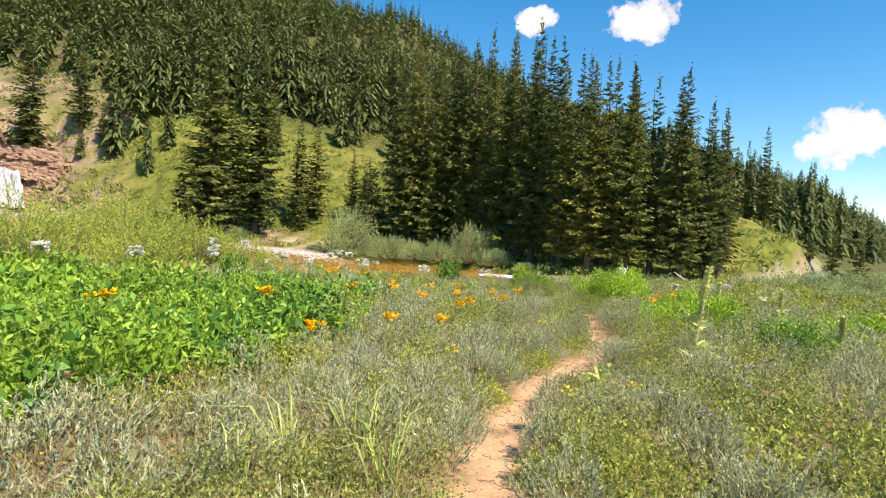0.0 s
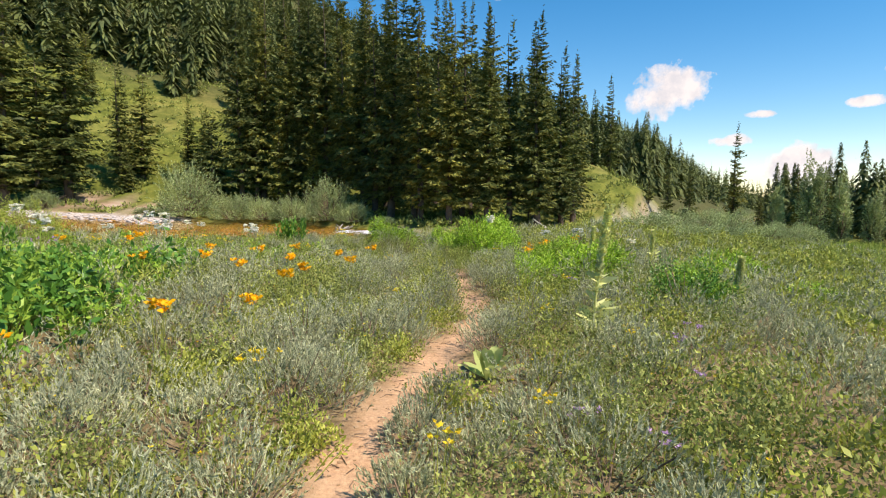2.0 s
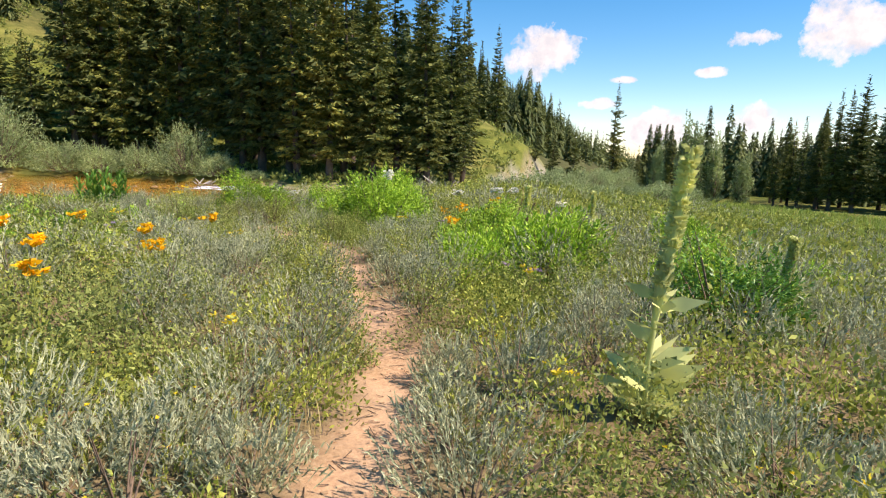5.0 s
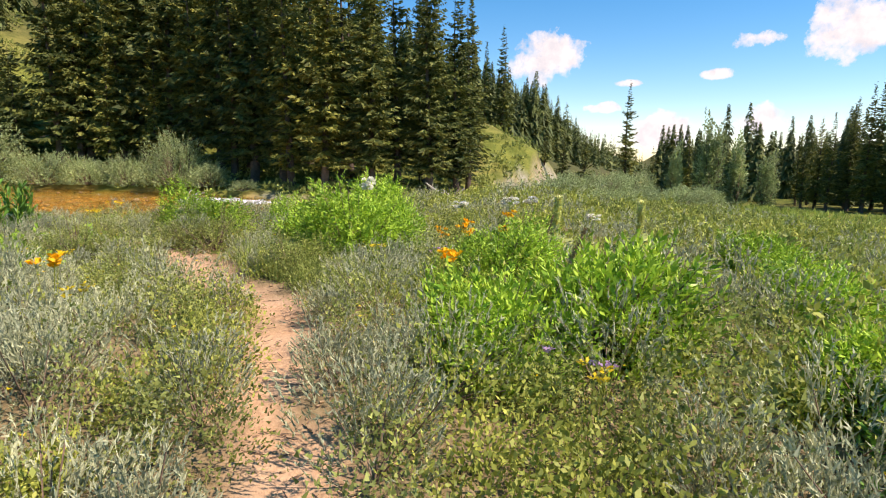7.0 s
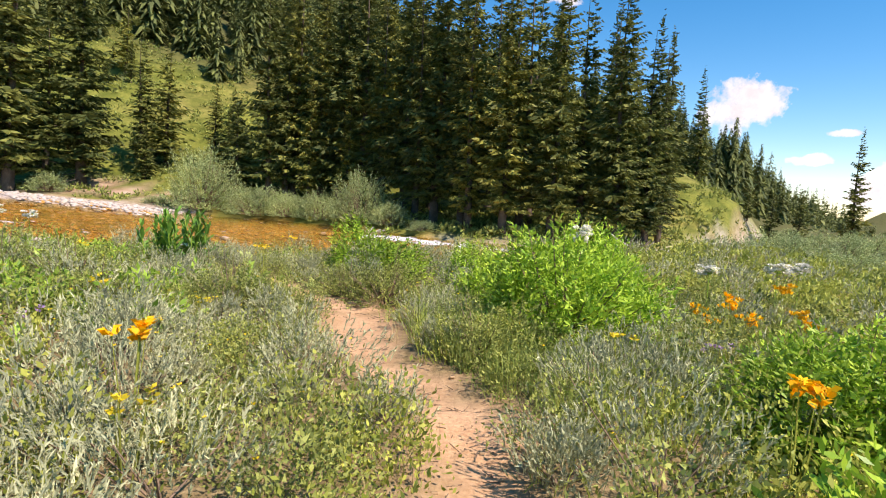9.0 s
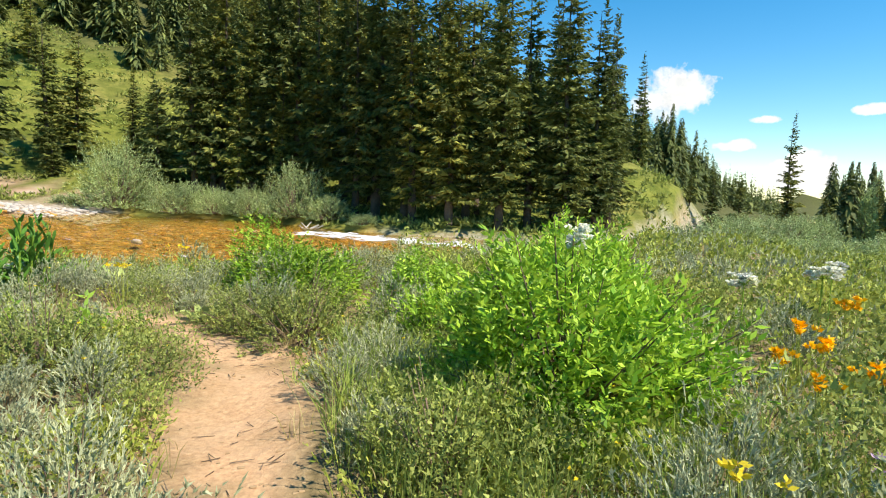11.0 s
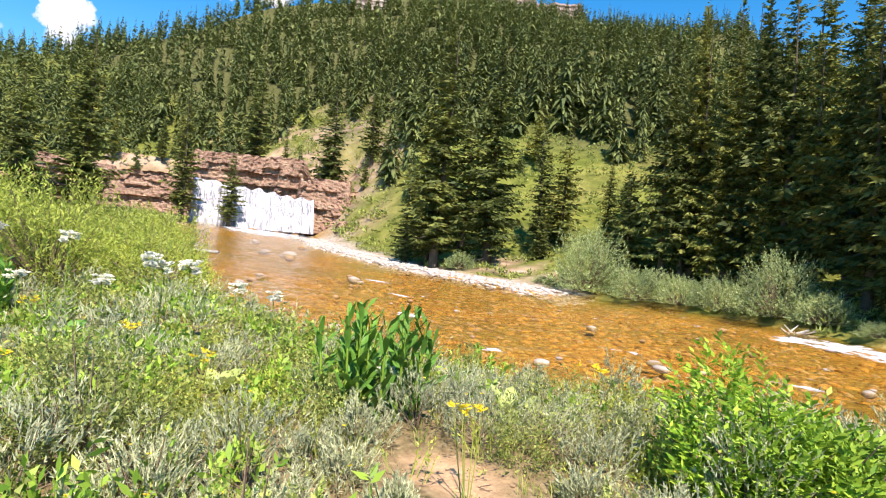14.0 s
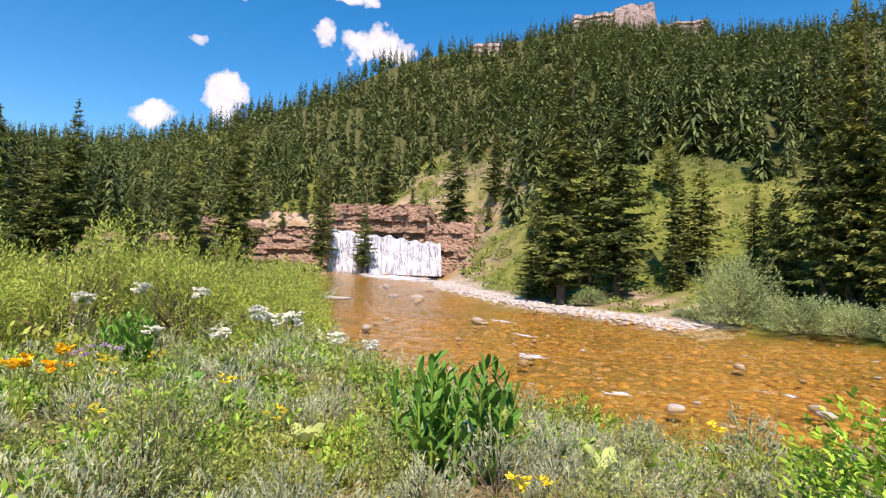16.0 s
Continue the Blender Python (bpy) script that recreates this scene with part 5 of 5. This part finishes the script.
def flower(name, seed, tall, heads, size, mat, stemmat, spread_r, flat, florets, round_=0.5):
    """Stems and blossoms, head by head; an umbel is one head of many rays."""
    r = np.random.RandomState(seed)
    a = r.rand(heads) * 6.28
    rad = spread_r * np.sqrt(r.rand(heads))
    tip = np.stack([np.cos(a) * rad, np.sin(a) * rad, tall * (0.85 + 0.15 * r.rand(heads)) - (rad ** 2 * 0.6 if flat else 0)], -1)
    foot = tip * (0.2, 0.2, 0.0)
    out = []
    for k in ([slice(None)] if flat else [slice(j, j + 1) for j in range(heads)]):
        n = len(tip[k]) * florets
        aa = r.rand(n) * 6.28
        way = unit(np.stack([np.cos(aa), np.sin(aa), 0.25 + 0.3 * r.rand(n)], -1))
        if flat:
            hub = np.array([[0.0, 0.0, tall * 0.86]])
            stem = joined([tubes(hub * 0, hub, np.full(1, 0.006), np.full(1, 0.004), 5), tubes(hub.repeat(heads, 0), tip, np.full(heads, 0.003), np.full(heads, 0.002), 3)])
        else:
            stem = tubes(foot[k], tip[k], np.full(1, 0.0035), np.full(1, 0.002), 4)
        out.append((mesh("stem", *stem, stemmat), mesh("blossom", *leaves(r, tip[k].repeat(florets, 0) + r.normal(size=(n, 3)) * size * 0.18, way, np.full(n, size), np.full(n, size * round_)), mat)))
    return out


FLOWERS = {
    "orange": [flower("f", k, 0.52, 6, 0.05, ORANGE, HERB, 0.1, False, 12, 0.6) for k in (1, 2)],
    "yellow": [flower("f", k + 5, 0.45, 5, 0.035, YELLOW, HERB, 0.12, False, 8) for k in (1, 2)],
    "umbel": [flower("f", k + 9, 1.0, 22, 0.034, WHITE, LUSH, 0.11, True, 22, 0.9) for k in (1, 2)],
    "purple": [flower("f", k + 13, 0.4, 5, 0.03, PURPLE, HERB, 0.1, False, 8) for k in (1, 2)],
}
LABELS = {"orange": ("orange_wildflower", "orange wildflower heads among sagebrush", "orange wildflowers"), "yellow": ("yellow_wildflower", "yellow wildflower heads in the meadow", "yellow wildflowers"), "umbel": ("cow_parsnip", "white flat-topped umbel on a green stem", "white umbels"), "purple": ("purple_wildflower", "pale purple wildflower in the meadow", "purple wildflowers")}


def bloom(kind, x, y, high=1.0, size=1.0):
    if float(trail_distance(np.array(x), np.array(y))) < 0.55:
        x += 0.9
    name, label, group = LABELS[kind]
    ob = thing(name, x, y, float(height(x, y)) - 0.02, label, "wildflower", group)
    ob.matrix_basis = Matrix.LocRotScale((x, y, float(height(x, y)) - 0.02), Euler((0, 0, x * 9)), (size, size, high))
    for stem, head in FLOWERS[kind][int(x * 31 + y * 17) % 2]:
        part("stem", stem, ob, "thin green stem")
        part("blossom", head, ob)


for x, y, s in ((2.75, 9.6, 1.0), (2.1, 9.0, 1.2), (1.5, 7.8, 1.2), (2.9, 11.0, 1.2), (2.0, 12.4, 1.1), (2.6, 13.2, 1.1), (3.3, 14.2, 1.1), (3.9, 15.0, 1.0), (1.2, 13.6, 1.2), (0.4, 13.0, 1.2), (6.9, 14.6, 1.0), (3.0, 12.0, 1.2), (3.6, 12.9, 1.1), (1.8, 14.8, 1.2), (0.7, 15.6, 1.1), (2.4, 15.5, 1.1), (7.7, 17.2, 0.75), (8.05, 17.4, 0.8), (7.9, 16.7, 0.7), (8.3, 17.8, 0.8), (8.3, 16.6, 0.7), (8.0, 17.0, 0.7), (8.6, 17.2, 0.8), (7.6, 16.8, 0.65), (-1.6, 18.1, 1.4), (-1.9, 18.4, 1.2), (-3.6, 18.6, 1.2), (9.3, 18.5, 1.1), (-0.4, 10.6, 1.6), (-1.6, 8.2, 1.7)):
    bloom("orange", x, y, 1.15 * s ** 0.5, s)
for x, y, s in ((2.2, 19.9, 1.3), (0.9, 19.5, 1.1), (0.2, 18.4, 1.1), (2.9, 21.9, 1.2), (-0.6, 19.6, 1.1), (-2.9, 19.0, 1.3), (-3.4, 19.6, 1.2), (-1.1, 19.9, 1.0), (3.2, 8.2, 1.0), (3.15, 7.9, 1.1), (5.0, 9.9, 0.9), (4.2, 11.2, 0.9), (3.4, 6.6, 1.0), (6.9, 12.4, 1.0), (5.0, 7.2, 0.9), (6.2, 8.6, 0.9), (2.5, 17.2, 1.0), (6.6, 15.9, 1.0), (0.6, 17.6, 1.1), (-2.2, 18.9, 1.2), (3.4, 17.2, 0.9), (4.2, 14.4, 1.0), (5.9, 19.0, 1.0)):
    bloom("yellow", x, y, s, s)
for x, y, h, s in ((7.0, 18.7, 1.12, 0.9), (-2.3, 20.6, 1.15, 1.1), (-2.0, 20.9, 1.1, 1.0), (-2.7, 20.9, 1.0, 0.9), (-1.5, 21.3, 0.85, 0.8), (-1.2, 21.6, 0.75, 0.8), (-3.3, 20.4, 0.8, 1.1), (1.7, 20.7, 0.42, 0.7), (-6.0, 19.0, 1.2, 1.2), (-6.6, 20.0, 1.3, 1.1), (-5.8, 20.8, 1.2, 1.1), (-4.5, 19.8, 0.8, 1.0), (-3.0, 13.5, 1.25, 1.1), (-4.2, 12.5, 1.3, 1.1), (-1.8, 14.5, 1.2, 1.0), (-5.5, 11.5, 1.3, 1.2), (-6.5, 10.6, 1.3, 1.2), (0.2, 14.6, 1.15, 1.0), (1.6, 15.2, 1.05, 0.9), (9.6, 19.2, 0.8, 1.0), (10.4, 20.0, 0.8, 1.0), (8.6, 18.9, 0.75, 0.9), (10.9, 18.6, 0.7, 0.9), (-4.9, 9.6, 1.3, 1.2)):
    bloom("umbel", x, y, h, s * 1.25)
for x, y, s in ((5.2, 7.0, 0.9), (5.5, 6.6, 0.9), (6.6, 8.4, 1.0), (7.0, 8.9, 1.0), (6.2, 7.5, 0.9), (6.9, 12.9, 1.0), (7.1, 12.6, 1.0), (-4.0, 19.2, 1.5), (-4.4, 19.0, 1.5), (-3.9, 18.8, 1.4), (7.3, 16.1, 1.0), (2.6, 16.2, 0.9)):
    bloom("purple", x, y, s, s)
dots = sow(rng, 900, (0, 9.5, 3, 22), lambda x, y, d, dn: (d > 0.5) & (d < 3.2)) + (0, 0, 0.32)
dots[:, 2] += rng.uniform(-0.08, 0.1, len(dots))
k = len(dots) * 5
aa = rng.rand(k) * 6.28
stuff("tiny_yellow_flowers", [leaves(rng, dots.repeat(5, 0), unit(np.stack([np.cos(aa), np.sin(aa), 0.4 + 0 * aa], -1)), np.full(k, 0.016), np.full(k, 0.011))], YELLOW, "scattered tiny yellow flowers", "small flowers")


# ---- stones and wood in the river ----
ROCKS = [rock_mesh("rock", k, (ROCK, ROCK_BROWN, ROCK)[k % 3], 0.5 + 0.1 * (k % 3)) for k in range(6)]


def river_rock(x, y, size, sunk=0.35, label="pale rounded rock standing out of the shallow water", kind=0):
    size *= 0.6
    z = max(float(water_z(x)) - size * 0.22, float(height(x, y)))
    ob = new("river_rock", ROCKS[kind % 6])
    ob.matrix_basis = Matrix.LocRotScale((x, y, z), Euler((0, 0, x * 4)), (size, size, size * 0.75))
    tagged(ob, label, "rock", "rocks in the stream")


for n, (x, y, size) in enumerate(((0.5, 32.0, 0.5), (-7.6, 31.2, 0.45), (-19, 39.5, 0.7), (0.1, 32.6, 0.35), (2.3, 25.7, 0.42), (2.9, 26.2, 0.3), (-0.2, 26.6, 0.3), (-2.5, 27.5, 0.35), (-34, 46, 1.3), (-36, 45, 0.9), (-31, 44, 0.8), (-4, 38, 0.35), (-9, 36, 0.3), (1.5, 38, 0.3), (4.6, 34, 0.3), (6.5, 36.5, 0.35), (-13, 33, 0.35), (-1.5, 29.4, 0.32), (3.4, 30, 0.28), (9.5, 36.5, 0.4), (12, 41.5, 0.6), (14, 41.8, 0.7), (16.5, 42.3, 0.8), (9.6, 43.6, 0.5), (3.2, 46.6, 0.7), (18, 44.2, 0.9), (-17, 31, 0.5), (-20, 34, 0.4), (-44, 55, 1.1), (-48, 52, 0.9))):
    river_rock(x, y, size, 0.35, "pale rounded rock standing out of the shallow water" if n % 3 != 1 else "brown wet rock in the shallow water", n)
shoal = np.random.RandomState(88)
for n in range(70):
    x, y = shoal.uniform(-24, 12), shoal.uniform(26, 54)
    dn, df = banks(x, y)
    if dn < -0.6 and df < -0.6:
        river_rock(x, y, 0.16 + 0.3 * shoal.rand() ** 2, 0.35, "small brown wet stone breaking the shallow water" if n % 3 else "small pale stone breaking the shallow water", n * 3 + (1 if n % 3 else 0))
for n, (x, y, size) in enumerate(((-66.5, 63.5, 1.6), (-65.0, 66.5, 1.4), (-64.0, 69.0, 1.5), (-66, 71, 1.2), (-68.5, 61, 1.3), (-62, 70.5, 1.2))):
    river_rock(x, y, size, 0.2, "dark wet boulder at the foot of the waterfall", n * 3 + 1)


def stones():
    """Cobbles of the stream bed and of the pale bars, joined by colour."""
    r = np.random.RandomState(21)
    ico = bmesh.new()
    bmesh.ops.create_icosphere(ico, subdivisions=1, radius=1.0)
    bv = np.array([v.co[:] for v in ico.verts])
    bf = np.array([[v.index for v in f.verts] for f in ico.faces])
    ico.free()

    def field(x, y, size, lift):
        n = len(x)
        k = r.uniform(0.75, 1.25, (n, len(bv), 1))
        v = bv[None] * k * (size[:, None, None] * np.stack([r.uniform(0.8, 1.3, n), r.uniform(0.7, 1.1, n), r.uniform(0.35, 0.6, n)], -1)[:, None])
        v = v + np.stack([x, y, height(x, y) + lift], -1)[:, None]
        return v.reshape(-1, 3), (bf[None] + np.arange(n)[:, None, None] * len(bv)).reshape(-1, 3)

    x, y = r.uniform(-22, 16, 8000), r.uniform(24, 52, 8000)
    dn, df = banks(x, y)
    m = (dn < 0.1) & (df < 0)
    stuff("bed_cobbles", [field(x[m], y[m], 0.05 + 0.17 * r.rand(m.sum()) ** 2, -0.01)], BEDSTONE, "amber cobbles under the clear water", "cobbles")
    x, y = r.uniform(-62, -11, 9000), r.uniform(48, 76, 9000)
    dn, df = banks(x, y)
    m = (df > -5.4) & (df < 0.6)
    stuff("bar_cobbles", [field(x[m], y[m], r.uniform(0.08, 0.26, m.sum()), 0.02)], PALESTONE, "pale dry cobbles on the gravel bar", "cobbles")


def island_stone(name, low, high):
    m, nt, b = material(name, 0.7, 0.3)
    isl = nt.nodes.new("ShaderNodeNewGeometry").outputs["Random Per Island"]
    col = mix(nt, 0.35, ramp(nt, isl, [(0.0, low), (0.5, high), (1.0, (0.4, 0.32, 0.22))]), ramp(nt, noise_of(nt, 9, 5), [(0.3, low), (0.7, high)]))
    nt.links.new(col, b.inputs["Base Color"])
    return m


BEDSTONE = island_stone("amber_cobbles", (0.2, 0.09, 0.025), (0.6, 0.34, 0.075))
PALESTONE = island_stone("pale_cobbles", (0.32, 0.27, 0.23), (0.56, 0.5, 0.45))
stones()


def driftwood(x, y, z, size, seed, label):
    r = np.random.RandomState(seed)
    n = 9
    a = r.rand(n) * 6.28
    base = r.normal(size=(n, 3)) * 0.12
    tip = np.stack([np.cos(a), np.sin(a), 0.2 + 0.7 * r.rand(n)], -1) * r.uniform(0.5, 1.3, n)[:, None]
    v, f = tubes(base, tip, np.full(n, 0.09), np.full(n, 0.02), 6)
    v2, f2 = tubes(np.array([[-0.2, 0, 0.05]]), np.array([[2.6, 0.5, 0.1]]), np.array([0.16]), np.array([0.08]), 8)
    v, f = joined([(v, f), (v2, f2)])
    ob = new("driftwood", mesh("driftwood", v * size, f, DEADWOOD))
    ob.location = (x, y, z)
    tagged(ob, label, "driftwood")


driftwood(-30.5, 35.6, float(height(-30.5, 35.6)) + 0.2, 1.1, 3, "bleached root wad lying at the near bank")
driftwood(1.2, 50.2, float(height(1.2, 50.2)) + 0.15, 0.8, 4, "weathered grey root snag below the willows")
driftwood(17.5, 45.6, float(height(17.5, 45.6)) + 0.2, 1.6, 5, "fallen grey log at the water's edge")


# ---- clouds ----
def cloud(az, el, wide, tall, seed, far=2600):
    """A bank of vapour far off: a shallow bulging sheet with a frayed rim."""
    W, T = far * math.radians(wide), far * math.radians(tall) * 1.05
    U, V = np.meshgrid(np.linspace(-1.2, 1.2, 15), np.linspace(-1.2, 1.2, 13))
    bulge = 0.25 * np.cos(U) * np.cos(V)
    n = U.shape[1]
    i = (np.arange(U.shape[0] - 1)[:, None] * n + np.arange(n - 1)).ravel()
    ob = new("cloud", mesh("cloud", np.stack([U, -bulge, V], -1).reshape(-1, 3), np.stack([i, i + 1, i + n + 1, i + n], -1), CLOUD))
    x, y = polar(az, far + 8 * (seed % 20))
    ob.matrix_basis = pose(x, y, far * math.tan(math.radians(el)) + T * 0.15, 0, 0, -az) @ Matrix.Diagonal((W * 0.6, T * 0.4, T * 0.6, 1))
    tagged(ob, "white fair-weather cumulus cloud in a blue sky", "cloud", "clouds", "structure")


for n, c in enumerate(((27.5, 9.2, 7, 5), (52.5, 10.5, 9, 5), (46.5, 10.5, 4, 2), (39.5, 2.6, 8, 3.6), (47, 3.5, 6, 3), (10.5, 20.5, 8, 4.5), (1.5, 21, 6, 3), (-58.8, 22.9, 8.5, 4.6), (-64.5, 23.6, 2.6, 4.0), (-73.6, 16.5, 4.2, 4.6), (-79.6, 14.3, 4.5, 2.6), (-72, 26.5, 3, 2.2), (-47, 30, 12, 3), (-95, 25, 3, 4), (-76, 22.0, 2.4, 2), (33, 5.5, 4, 1.2), (57, 15, 12, 4), (-20, 29, 12, 4), (-68.5, 27.5, 2.2, 1.6), (-62, 28, 5, 1.6), (-77, 27, 2, 1.2), (-84, 24, 2.5, 1.2), (43, 8.0, 3, 1.0), (36, 7.6, 2.5, 0.7))):
    cloud(*c, 100 + n)
